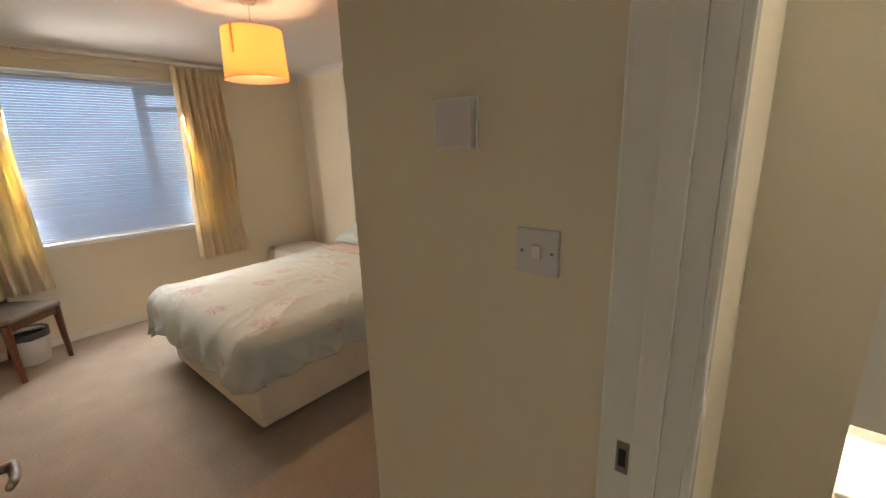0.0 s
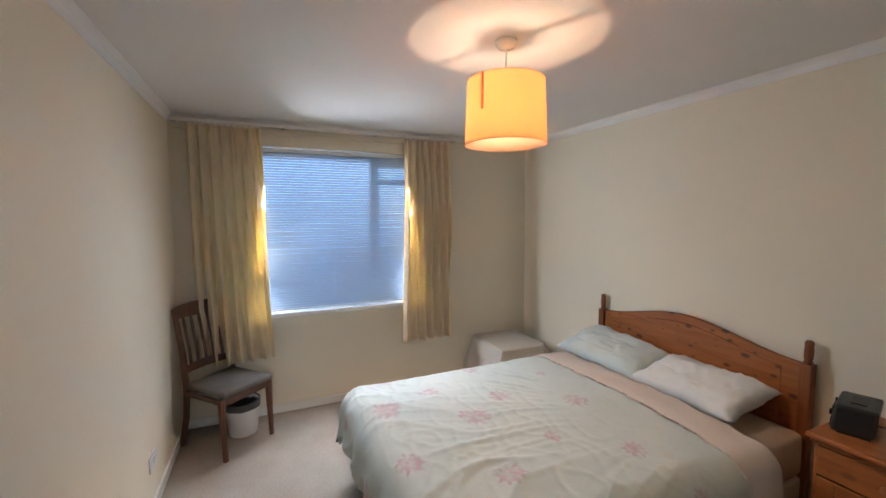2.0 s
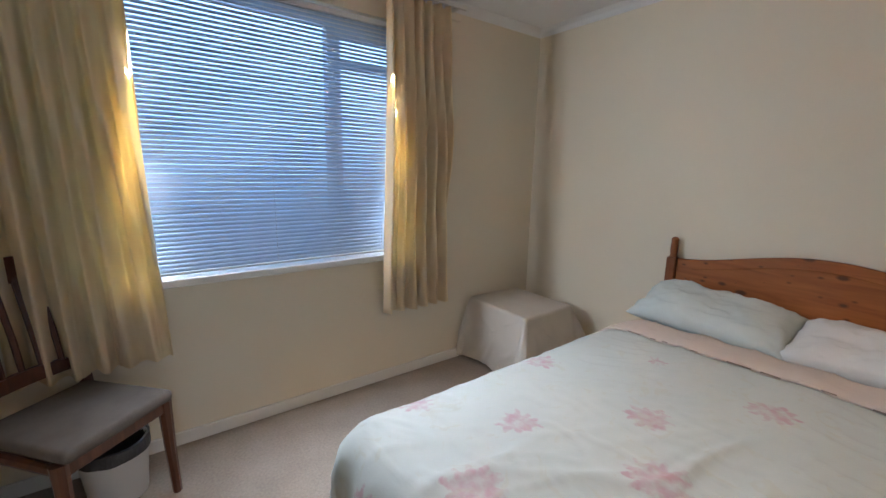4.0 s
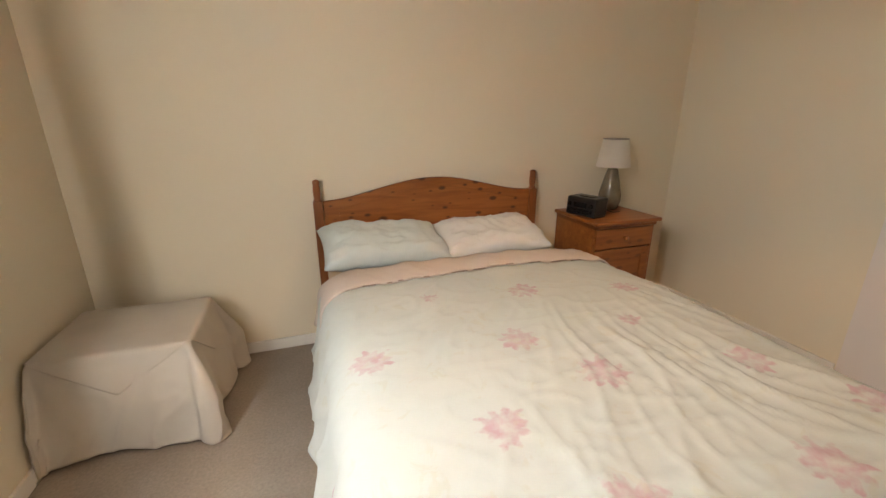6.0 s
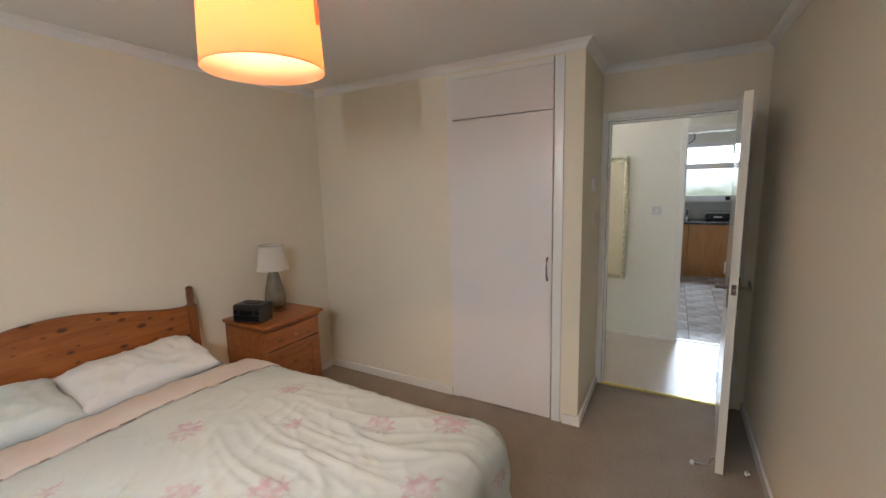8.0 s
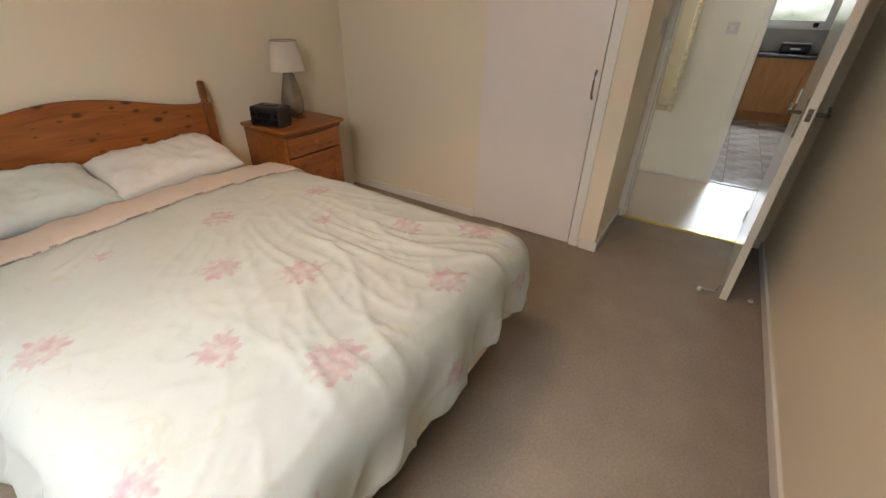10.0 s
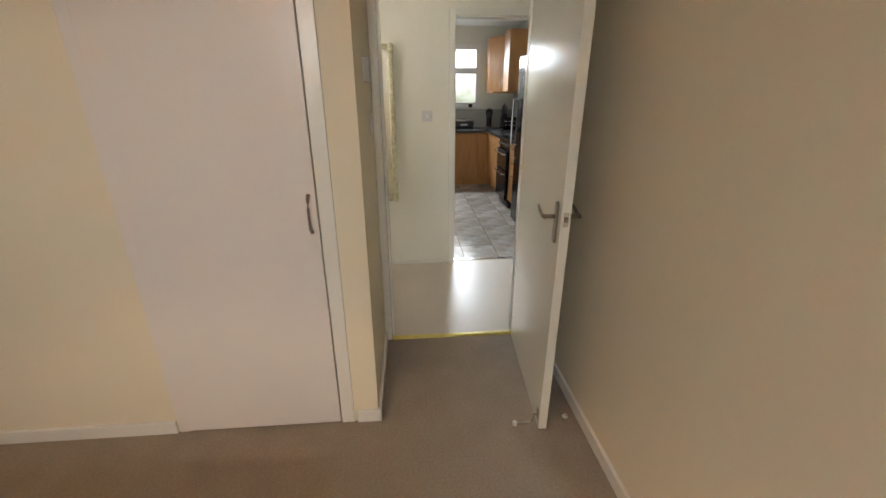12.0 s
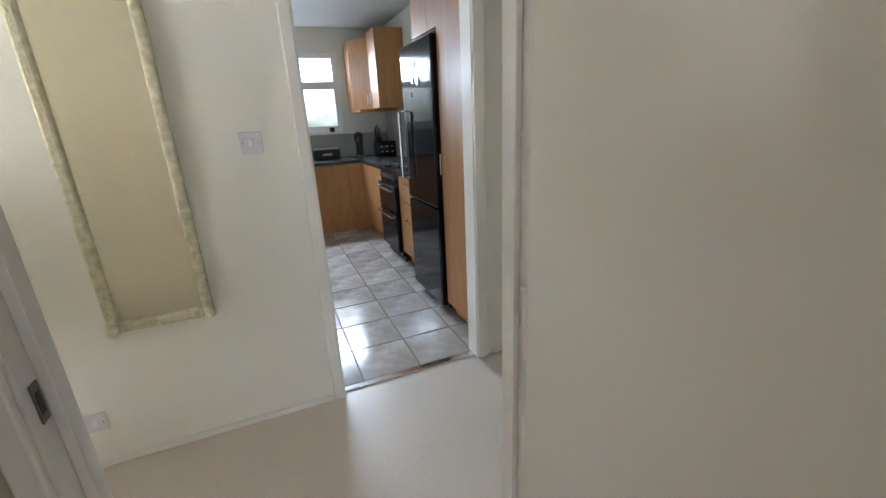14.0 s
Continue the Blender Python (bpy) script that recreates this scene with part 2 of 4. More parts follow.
CERAMIC = mat("olive_glazed_ceramic", (0.20, 0.16, 0.105), 0.25, vary=0.15, scale=18, bump=0.15, bump_scale=60)
BINWHITE = mat("white_bin_plastic", (0.74, 0.73, 0.71), 0.4, vary=0.03)
LINER = mat("dark_bin_liner", (0.06, 0.06, 0.065), 0.4, vary=0.2, scale=20, bump=0.8, bump_scale=50)
SWITCH = mat("white_switch_plastic", (0.64, 0.62, 0.63), 0.35, vary=0.02)
GILT = mat("aged_cream_gilt_frame", (0.70, 0.66, 0.49), 0.5, vary=0.2, scale=35, bump=0.6, bump_scale=70, dark=(0.47, 0.43, 0.27))
MIRROR = mat("silvered_glass", (0.93, 0.93, 0.87), 0.14, metal=1.0, vary=0.0)
PALE = mat("pale_print", (0.7, 0.7, 0.7), 0.5)
BULBGLOW = glow("bulb_glow", (1.0, 0.72, 0.40), 25.0)
DAY_BED = glow_view("bedroom_daylight", (0.27, 0.50, 0.80), (0.36, 0.64, 1.0), 0.4, 3.2, SKY_BED, 1.2)
DAY_KITCHEN = glow_view("garden_and_cloud", (0.068, 0.086, 0.070), (0.80, 0.90, 1.0), 1.7, 3.9, SKY_KITCHEN, 0.9)
GLOW_HALL = glow("assumed_hall_daylight", (0.90, 0.95, 1.0), FILL_HALL)


def duvet_material():
    """White-green cotton printed with pink flowers and faint leaves."""
    m = mat("flowered_duvet_cotton", (0.475, 0.51, 0.485), 0.85, vary=0.0, scale=4, bump=0.25, bump_scale=20, spec=0.12, dark=(0.44, 0.485, 0.47))
    nt = m.node_tree
    b = nt.nodes["Principled BSDF"]
    out = b.inputs["Base Color"].links[0].from_socket
    co = nt.nodes.new("ShaderNodeTexCoord")
    sp = nt.nodes.new("ShaderNodeSeparateXYZ")
    nt.links.new(co.outputs["UV"], sp.inputs[0])

    def op(kind, a, c=None):
        n = nt.nodes.new("ShaderNodeMath")
        n.operation = kind
        for i, v in enumerate((a, c)):
            if v is None:
                continue
            if isinstance(v, (int, float)):
                n.inputs[i].default_value = v
            else:
                nt.links.new(v, n.inputs[i])
        return n.outputs[0]

    nz = nt.nodes.new("ShaderNodeTexNoise")
    nz.inputs["Scale"].default_value = 30.0
    nt.links.new(co.outputs["UV"], nz.inputs["Vector"])
    total = None
    flowers = [(-2.74, 1.81, 0.075, 8), (-2.27, 1.745, 0.075, 7), (-2.125, 1.51, 0.085, 9), (-2.06, 2.10, 0.075, 8), (-2.49, 1.41, 0.07, 7), (-1.665, 1.43, 0.07, 7),
               (-1.885, 1.085, 0.08, 7), (-1.50, 1.185, 0.085, 10), (-1.82, 1.75, 0.05, 6), (-1.61, 2.02, 0.065, 7), (-2.35, 1.12, 0.09, 8), (-2.78, 1.24, 0.065, 7),
               (-2.45, 2.16, 0.04, 6), (-1.25, 1.55, 0.07, 8), (-1.28, 2.1, 0.06, 7), (-2.05, 0.80, 0.07, 8), (-3.05, 1.5, 0.07, 8), (-1.55, 0.84, 0.06, 7), (-2.6, 0.85, 0.07, 7)]
    for x, y, r, petals in flowers:
        dx, dy = op("SUBTRACT", sp.outputs[0], x), op("SUBTRACT", sp.outputs[1], y)
        ang = op("ARCTAN2", dy, dx)
        rad = op("SQRT", op("ADD", op("MULTIPLY", dx, dx), op("MULTIPLY", dy, dy)))
        wave = op("MULTIPLY", op("COSINE", op("ADD", op("MULTIPLY", ang, float(petals + 3)), x * 7)), 0.13)
        edge = op("MULTIPLY", op("ADD", op("ADD", wave, op("MULTIPLY", nz.outputs[0], 0.85)), 0.40), r * 1.05)
        inside = op("DIVIDE", op("SUBTRACT", edge, rad), 0.016)
        cl = nt.nodes.new("ShaderNodeClamp")
        nt.links.new(inside, cl.inputs[0])
        total = cl.outputs[0] if total is None else op("MAXIMUM", total, cl.outputs[0])
    fade = nt.nodes.new("ShaderNodeMapRange")
    fade.inputs[1].default_value, fade.inputs[2].default_value, fade.inputs[3].default_value, fade.inputs[4].default_value = 0.32, 0.66, 0.12, 0.72
    nt.links.new(nz.outputs[0], fade.inputs[0])
    mx = nt.nodes.new("ShaderNodeMix")
    mx.data_type = "RGBA"
    mx.inputs[7].default_value = (0.43, 0.245, 0.285, 1)
    nt.links.new(op("MULTIPLY", total, fade.outputs[0]), mx.inputs[0])
    nt.links.new(out, mx.inputs[6])
    # faint fawn leaf sprays between the flowers
    lf = nt.nodes.new("ShaderNodeTexNoise")
    lf.inputs["Scale"].default_value, lf.inputs["Detail"].default_value, lf.inputs["Distortion"].default_value = 9.0, 3.0, 2.0
    nt.links.new(co.outputs["UV"], lf.inputs["Vector"])
    lr = nt.nodes.new("ShaderNodeMapRange")
    lr.inputs[1].default_value, lr.inputs[2].default_value, lr.inputs[4].default_value = 0.60, 0.66, 0.30
    nt.links.new(lf.outputs[0], lr.inputs[0])
    mx2 = nt.nodes.new("ShaderNodeMix")
    mx2.data_type = "RGBA"
    mx2.inputs[7].default_value = (0.44, 0.425, 0.33, 1)
    nt.links.new(lr.outputs[0], mx2.inputs[0])
    nt.links.new(mx.outputs[2], mx2.inputs[6])
    nt.links.new(mx2.outputs[2], b.inputs["Base Color"])
    return m


DUVET = duvet_material()

# ---- building helpers ----


def finish(name, bm, material, smooth=False):
    me = bpy.data.meshes.new(name)
    bmesh.ops.recalc_face_normals(bm, faces=bm.faces)
    bm.to_mesh(me)
    bm.free()
    if smooth:
        me.polygons.foreach_set("use_smooth", [True] * len(me.polygons))
    me.materials.append(material)
    return new(name, me)


def part(name, bm, material, parent, label="", smooth=False):
    ob = finish(name, bm, material, smooth)
    ob.parent = parent
    return tagged(ob, label)


def thing(name, label, category, group="", at=None, kind=""):
    ob = new(name)
    ob.empty_display_size = 0.1
    ob.matrix_world = at or Matrix()
    return tagged(ob, label, category, group, kind)


def fixed(name, bm, material, label, category, smooth=False):
    return tagged(finish(name, bm, material, smooth), label, category, kind="structure")


def box(bm, x0, x1, y0, y1, z0, z1, bevel=0.0, m=None):
    made = bmesh.ops.create_cube(bm, size=1.0)["verts"]
    bmesh.ops.scale(bm, vec=(x1 - x0, y1 - y0, z1 - z0), verts=made)
    bmesh.ops.translate(bm, vec=((x0 + x1) / 2, (y0 + y1) / 2, (z0 + z1) / 2), verts=made)
    if bevel:
        edges = list({e for v in made for e in v.link_edges})
        r = bmesh.ops.bevel(bm, geom=edges, offset=bevel, segments=2, affect="EDGES", profile=0.5)
        made = list({v for f in r["faces"] for v in f.verts} | {v for v in made if v.is_valid})
    if m:
        bmesh.ops.transform(bm, matrix=m, verts=made)
    return bm


def boxed(*args, **kw):
    return box(bmesh.new(), *args, **kw)


def lathe(points, steps=28, bm=None, m=None, closed=True):
    """A turned shape from (radius, z) pairs; radius 0 ends in a cap."""
    bm = bm or bmesh.new()
    rings = []
    for r, z in points:
        rings.append([bm.verts.new((r * math.cos(2 * math.pi * k / steps), r * math.sin(2 * math.pi * k / steps), z)) for k in range(steps)])
    for a, b in zip(rings, rings[1:]):
        for k in range(steps):
            bm.faces.new((a[k], a[(k + 1) % steps], b[(k + 1) % steps], b[k]))
    if closed:
        bm.faces.new(rings[0][::-1])
        bm.faces.new(rings[-1])
    if m:
        bmesh.ops.transform(bm, matrix=m, verts=[v for ring in rings for v in ring])
    return bm


def tube(points, radius, steps=10, bm=None):
    """A round bar along a line of points."""
    bm = bm or bmesh.new()
    pts = [Vector(p) for p in points]
    rings = []
    for i, p in enumerate(pts):
        way = (pts[min(i + 1, len(pts) - 1)] - pts[max(i - 1, 0)]).normalized()
        side = way.cross(Vector((0, 0, 1)) if abs(way.z) < 0.9 else Vector((1, 0, 0))).normalized()
        up = side.cross(way)
        r = radius[i] if isinstance(radius, (list, tuple)) else radius
        rings.append([bm.verts.new(p + r * (math.cos(2 * math.pi * k / steps) * side + math.sin(2 * math.pi * k / steps) * up)) for k in range(steps)])
    for a, b in zip(rings, rings[1:]):
        for k in range(steps):
            bm.faces.new((a[k], a[(k + 1) % steps], b[(k + 1) % steps], b[k]))
    bm.faces.new(rings[0][::-1])
    bm.faces.new(rings[-1])
    return bm


def wall_x(x0, x1, y0, y1, z1, holes):
    """A wall that runs along y, x0 to x1 thick, with holes (y0, y1, z0, z1) in rising y."""
    bm, y = bmesh.new(), y0
    for a, b, lo, hi in holes:
        box(bm, x0, x1, y, a, 0, z1)
        if lo > 0:
            box(bm, x0, x1, a, b, 0, lo)
        box(bm, x0, x1, a, b, hi, z1)
        y = b
    return box(bm, x0, x1, y, y1, 0, z1)


def sweep(corners, profile):
    """A moulding round a closed room: corners anticlockwise, profile of (inset, z)."""
    bm, n, rings = bmesh.new(), len(corners), []
    for i, c in enumerate(corners):
        p, a, b = Vector(c), Vector(corners[i - 1]), Vector(corners[(i + 1) % n])
        d1, d2 = (p - a).normalized(), (b - p).normalized()
        n1, n2 = Vector((-d1.y, d1.x)), Vector((-d2.y, d2.x))
        mitre = (n1 + n2) / (1 + n1.dot(n2))
        rings.append([bm.verts.new((*(p + mitre * s), z)) for s, z in profile])
    k = len(profile)
    for i in range(n):
        a, b = rings[i], rings[(i + 1) % n]
        for j in range(k):
            bm.faces.new((a[j], b[j], b[(j + 1) % k], a[(j + 1) % k]))
    return bm


# ---- the building ----
H = 2.40
fixed("floor_bedroom", boxed(-4.2, 0.425, -0.15, 3.2, -0.12, 0.0), CARPET, "short-pile beige carpet over the whole bedroom", "carpet")
fixed("floor_hall", boxed(0.425, 1.71, -1.3, 3.2, -0.12, 0.0), VINYL, "pale glossy vinyl floor of the hall", "floor")
kitchen_floor = fixed("floor_kitchen", boxed(1.71, 5.7, -1.25, 1.9, -0.12, -0.004), GROUT, "kitchen floor of large mottled stone-look tiles", "tiled floor")
fixed("ceiling_bedroom", boxed(-4.2, 1.66, -1.3, 3.2, H, H + 0.1), CEIL, "plain white painted ceiling", "ceiling")
fixed("ceiling_kitchen", boxed(1.66, 5.7, -1.3, 3.2, 2.5, 2.6), CEIL, "plain white painted kitchen ceiling", "ceiling")
fixed("wall_west", wall_x(-4.2, -3.98, -0.15, 3.2, H, [(0.24, 2.02, 0.82, 2.21)]), WALL, "cream painted window wall of the bedroom", "wall")
fixed("wall_south", boxed(-3.98, 0.42, -0.15, -0.05, 0, H), WALL, "plain cream painted bedroom wall", "wall")
fixed("wall_north", boxed(-3.98, 0.42, 3.10, 3.2, 0, H), WALL, "cream painted wall behind the headboard", "wall")
fixed("wall_east", wall_x(-0.27, -0.17, 0.92, 3.10, H, [(1.095, 1.80, 0.0, 2.34)]), WALL, "cream painted wall around the built-in wardrobe", "wall")
fixed("wall_passage", boxed(-0.17, 0.42, 0.92, 1.03, 0, H), WALL, "cream painted side wall by the bedroom door", "wall")
fixed("wall_door", wall_x(0.42, 0.53, -1.2, 3.2, H, [(0.055, 0.905, 0.0, 2.05)]), WALL, "wall with the bedroom doorway", "wall")
fixed("wall_hall_east", wall_x(1.66, 1.76, -1.3, 3.2, 2.5, [(-0.455, 0.37, 0.0, 2.045)]), HALL_WALL, "pale cream hall wall with the kitchen doorway", "wall")
fixed("wall_hall_south", boxed(0.42, 1.66, -1.3, -1.2, 0, H), HALL_WALL, "pale cream end wall of the hall", "wall")
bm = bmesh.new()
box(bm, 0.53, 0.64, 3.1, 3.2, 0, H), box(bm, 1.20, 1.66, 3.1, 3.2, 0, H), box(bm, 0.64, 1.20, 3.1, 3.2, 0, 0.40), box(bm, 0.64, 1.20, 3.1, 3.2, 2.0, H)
fixed("wall_hall_north", bm, HALL_WALL, "pale cream hall wall with an assumed opening for daylight", "wall")
fixed("wall_hall_return", boxed(0.53, 0.84, 1.85, 1.95, 0, H), WALL, "short cream wall that narrows the hall", "wall")
fixed("wall_kitchen_south", boxed(1.76, 5.6, -1.25, -1.12, 0, 2.5), HALL_WALL, "cream kitchen wall behind the tall units", "wall")
fixed("wall_kitchen_north", boxed(1.76, 5.6, 1.8, 1.9, 0, 2.5), HALL_WALL, "cream kitchen wall", "wall")
fixed("wall_kitchen_east", wall_x(5.6, 5.7, -1.25, 1.9, 2.5, [(-0.52, 0.95, 1.24, 2.22)]), HALL_WALL, "cream kitchen wall with the window over the sink", "wall")
fixed("trim", sweep([(-3.98, -0.05), (0.42, -0.05), (0.42, 0.92), (-0.27, 0.92), (-0.27, 3.10), (-3.98, 3.10)],
      [(0, 2.352), (0.002, 2.3525), (0.008, 2.364), (0.020, 2.381), (0.036, 2.392), (0.047, 2.3975), (0.048, H), (0, H)]), CEIL, "white coving between walls and ceiling", "coving")

for x0, x1, y0, y1 in [(-3.98, -3.964, -0.05, 3.10), (-3.964, 0.42, -0.05, -0.034), (-3.964, -0.27, 3.084, 3.10), (-0.286, -0.27, 1.845, 3.084), (-0.286, -0.27, 0.904, 1.02), (-0.27, 0.40, 0.904, 0.92)]:
    fixed("baseboard", boxed(x0, x1, y0, y1, 0, 0.068, bevel=0.004), WHITE, "low white painted skirting board", "skirting")
for x0, x1, y0, y1 in [(1.648, 1.66, 0.41, 3.1), (1.648, 1.66, -1.2, -0.52), (0.53, 0.542, 0.96, 3.1), (0.53, 0.542, -1.2, 0.0)]:
    fixed("baseboard", boxed(x0, x1, y0, y1, 0, 0.03, bevel=0.003), WHITE, "low pale skirting strip in the hall", "skirting")

# bedroom window: frame, casement, glass, sill
win = thing("window_1", "white plastic bedroom window with a casement, behind a blind", "window", at=pose(-4.15, 0, 0), kind="structure")
for n, a in [("window_frame", (-0.04, 0.03, 0.24, 0.30, 0.85, 2.21)), ("window_frame", (-0.04, 0.03, 1.96, 2.02, 0.85, 2.21)), ("window_frame", (-0.04, 0.03, 0.30, 1.96, 0.85, 0.91)),
             ("window_frame", (-0.04, 0.03, 0.30, 1.96, 2.15, 2.21)), ("mullion", (-0.04, 0.03, 1.49, 1.53, 0.91, 2.15))]:
    part(n, boxed(*a, bevel=0.004), UPVC, win)
for a in [(-0.03, 0.04, 1.53, 1.565, 0.91, 2.15), (-0.03, 0.04, 1.90, 1.96, 0.91, 2.15), (-0.03, 0.04, 1.565, 1.90, 0.91, 0.96), (-0.03, 0.04, 1.565, 1.90, 2.10, 2.15), (-0.03, 0.04, 1.565, 1.90, 1.94, 1.98)]:
    part("casement_bar", boxed(*a, bevel=0.004), UPVC, win)
for a in [(-0.006, 0.0, 0.30, 1.49, 0.91, 2.15), (-0.006, 0.0, 1.565, 1.90, 0.96, 1.94), (-0.006, 0.0, 1.565, 1.90, 1.98, 2.10)]:
    pane = part("pane", boxed(*a), GLASS, win)
    pane.visible_shadow = False
part("window_sill", boxed(0.03, 0.205, 0.21, 2.05, 0.812, 0.85, bevel=0.006), WHITE, win, "white gloss painted sill board")
fixed("backdrop_bedroom", boxed(-6.02, -6.0, -3.5, 5.5, -2.0, 5.0), DAY_BED, "bluish overcast daylight outside the bedroom", "daylight")

# venetian blind
blind = thing("venetian_blind", "white venetian blind with narrow half-closed slats in the window recess", "blind", at=pose(-3.998, 1.13, 0))
part("head_rail", boxed(-0.014, 0.014, -0.87, 0.87, 2.170, 2.197, bevel=0.002), UPVC, blind)
part("bottom_rail", boxed(-0.012, 0.012, -0.87, 0.87, 0.862, 0.874, bevel=0.003), UPVC, blind)
bm = bmesh.new()
TILT = radians(-57)
prof = []
for k in range(5):
    u = (k / 4 - 0.5) * 0.0225
    w = 0.0022 * (1 - (u / 0.01125) ** 2)
    prof.append((u * math.cos(TILT) - w * math.sin(TILT), u * math.sin(TILT) + w * math.cos(TILT)))
ring = [(x, z + 0.0003) for x, z in prof] + [(x, z - 0.0003) for x, z in reversed(prof)]
ends = [[bm.verts.new((x, y, z)) for x, z in ring] for y in (-0.865, 0.865)]
for k in range(len(ring)):
    bm.faces.new((ends[0][k], ends[0][(k + 1) % 10], ends[1][(k + 1) % 10], ends[1][k]))
bm.faces.new(ends[0]), bm.faces.new(ends[1][::-1])
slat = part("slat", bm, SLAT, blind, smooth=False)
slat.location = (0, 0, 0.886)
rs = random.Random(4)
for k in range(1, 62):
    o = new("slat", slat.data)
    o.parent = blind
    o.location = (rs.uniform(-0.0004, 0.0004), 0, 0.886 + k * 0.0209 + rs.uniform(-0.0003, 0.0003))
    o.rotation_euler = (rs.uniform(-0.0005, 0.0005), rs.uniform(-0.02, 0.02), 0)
for y in (-0.62, 0.0, 0.62):
    part("ladder_cord", tube([(0.0135, y, 0.865), (0.0135, y, 2.175)], 0.0009, 6), UPVC, blind)
part("tilt_wand", tube([(0.03, -0.55, 1.3), (0.026, -0.55, 2.17)], 0.003, 8), UPVC, blind)

# curtains on their rail


def curtain(y0, y1, foot, label, seed, pleats, flare):
    c = thing("curtain", label, "curtain", "pair of curtains", pose(-3.885, 0, 0))
    bm, rnd = bmesh.new(), random.Random(seed)
    nu, nv = 150, 46
    ph = [rnd.uniform(-0.9, 0.9) for _ in range(pleats + 2)]
    grid = []
    for j in range(nv + 1):
        t = j / nv
        z = 2.325 - t * (2.325 - foot)
        row = []
        for i in range(nu + 1):
            u = i / nu
            k = int(u * pleats)
            amp = 0.020 + 0.024 * min(1, t * 2.2)
            body = math.sin(u * pleats * math.pi * (1 + 0.25 * (1 - t)) + ph[k] * 0.35 * t + ph[0])
            fine = 0.35 * math.sin(u * pleats * 2.3 * math.pi + ph[1] * 3) * (1 - 0.6 * t)
            nz = noise.noise(Vector((u * 6, t * 1.5, seed * 7.0)))
            x = amp * (body + fine) * (0.8 + 0.4 * nz) + 0.01 * noise.noise(Vector((u * 3, t * 3, seed)))
            y = y0 + (y1 - y0) * u + flare * t * t * (u if flare > 0 else (1 - u)) + 0.012 * t * noise.noise(Vector((u * 5, t * 2, seed + 3.0)))
            row.append(bm.verts.new((x, y, z + (0.012 * noise.noise(Vector((u * 4, 0, seed))) if j == nv else 0))))
        grid.append(row)
    for a, b in zip(grid, grid[1:]):
        for i in range(nu):
            bm.faces.new((a[i], a[i + 1], b[i + 1], b[i]))
    cloth = part("cloth", bm, CURTAIN, c, smooth=True)
    sol = cloth.modifiers.new("thickness", "SOLIDIFY")
    sol.thickness = 0.004
    for k in range(pleats):
        y = y0 + (k + 0.5) / pleats * (y1 - y0)
        part("curtain_hook", boxed(-0.012, 0.0, y - 0.006, y + 0.006, 2.315, 2.338), UPVC, c)
    return c


curtain(0.085, 0.585, 0.505, "cream curtain glowing yellow, hanging behind the dining chair", 3, 12, 0.03)
curtain(1.745, 2.19, 0.495, "cream curtain glowing yellow, hanging beside the draped stool", 8, 11, -0.03)
rail = thing("curtain_rail", "slim white curtain track below the coving", "curtain rail", at=pose(-3.885, 0, 0))
part("track", boxed(-0.012, 0.012, -0.02, 2.30, 2.338, 2.362, bevel=0.003), WHITE, rail)
for y in (0.0, 0.75, 1.5, 2.25):
    part("bracket", boxed(-0.095, -0.012, y - 0.012, y + 0.012, 2.342, 2.358), WHITE, rail)
part("timber_batten", boxed(-0.095, -0.075, -0.02, 2.32, 2.30, 2.341, bevel=0.003), WALL, rail)

# built-in wardrobe
ward = thing("built_in_wardrobe", "white painted built-in wardrobe door with a cupboard above it", "wardrobe", at=pose(-0.27, 0, 0), kind="")
part("stile", boxed(-0.010, 0.03, 1.035, 1.093, 0.0, 2.338, bevel=0.003), WHITE, ward)
part("stile", boxed(-0.006, 0.03, 1.7945, 1.84, 0.0, 2.338, bevel=0.002), CUPBOARD, ward)
part("top_rail", boxed(-0.012, 0.03, 1.097, 1.795, 2.30, 2.338, bevel=0.002), WHITE, ward)
door = part("wardrobe_door", boxed(-0.014, 0.016, 1.098, 1.793, 0.012, 2.030, bevel=0.002), CUPBOARD, ward)
part("top_cupboard_door", boxed(-0.012, 0.016, 1.098, 1.793, 2.036, 2.299, bevel=0.002), CUPBOARD, ward)
part("door_handle", tube([(-0.014, 1.125, 0.968), (-0.032, 1.125, 0.985), (-0.040, 1.125, 1.02), (-0.042, 1.125, 1.043), (-0.040, 1.125, 1.066), (-0.032, 1.125, 1.10), (-0.014, 1.125, 1.117)],
     [0.008, 0.007, 0.0055, 0.005, 0.0055, 0.007, 0.008], 10), BRONZE, door, "bowed bronze pull handle")
bm = boxed(-0.0165, -0.014, 1.15, 1.215, 1.80, 1.815)
part("label_strip", bm, WHITE, door)

# bedroom door, standing open into the passage
frame_1 = thing("door_frame", "white gloss painted frame round the bedroom doorway", "door frame", kind="structure")
part("jamb", boxed(0.418, 0.532, 0.877, 0.905, 0, 2.022), WHITE, frame_1)
part("jamb", boxed(0.418, 0.532, 0.055, 0.083, 0, 2.022), WHITE, frame_1)
part("head", boxed(0.418, 0.532, 0.055, 0.905, 2.022, 2.05), WHITE, frame_1)
part("door_stop_bead", boxed(0.462, 0.50, 0.862, 0.877, 0, 2.022, bevel=0.002), WHITE, frame_1)
part("door_stop_bead", boxed(0.462, 0.50, 0.083, 0.098, 0, 2.022, bevel=0.002), WHITE, frame_1)
part("door_stop_bead", boxed(0.462, 0.50, 0.098, 0.862, 2.007, 2.022, bevel=0.002), WHITE, frame_1)
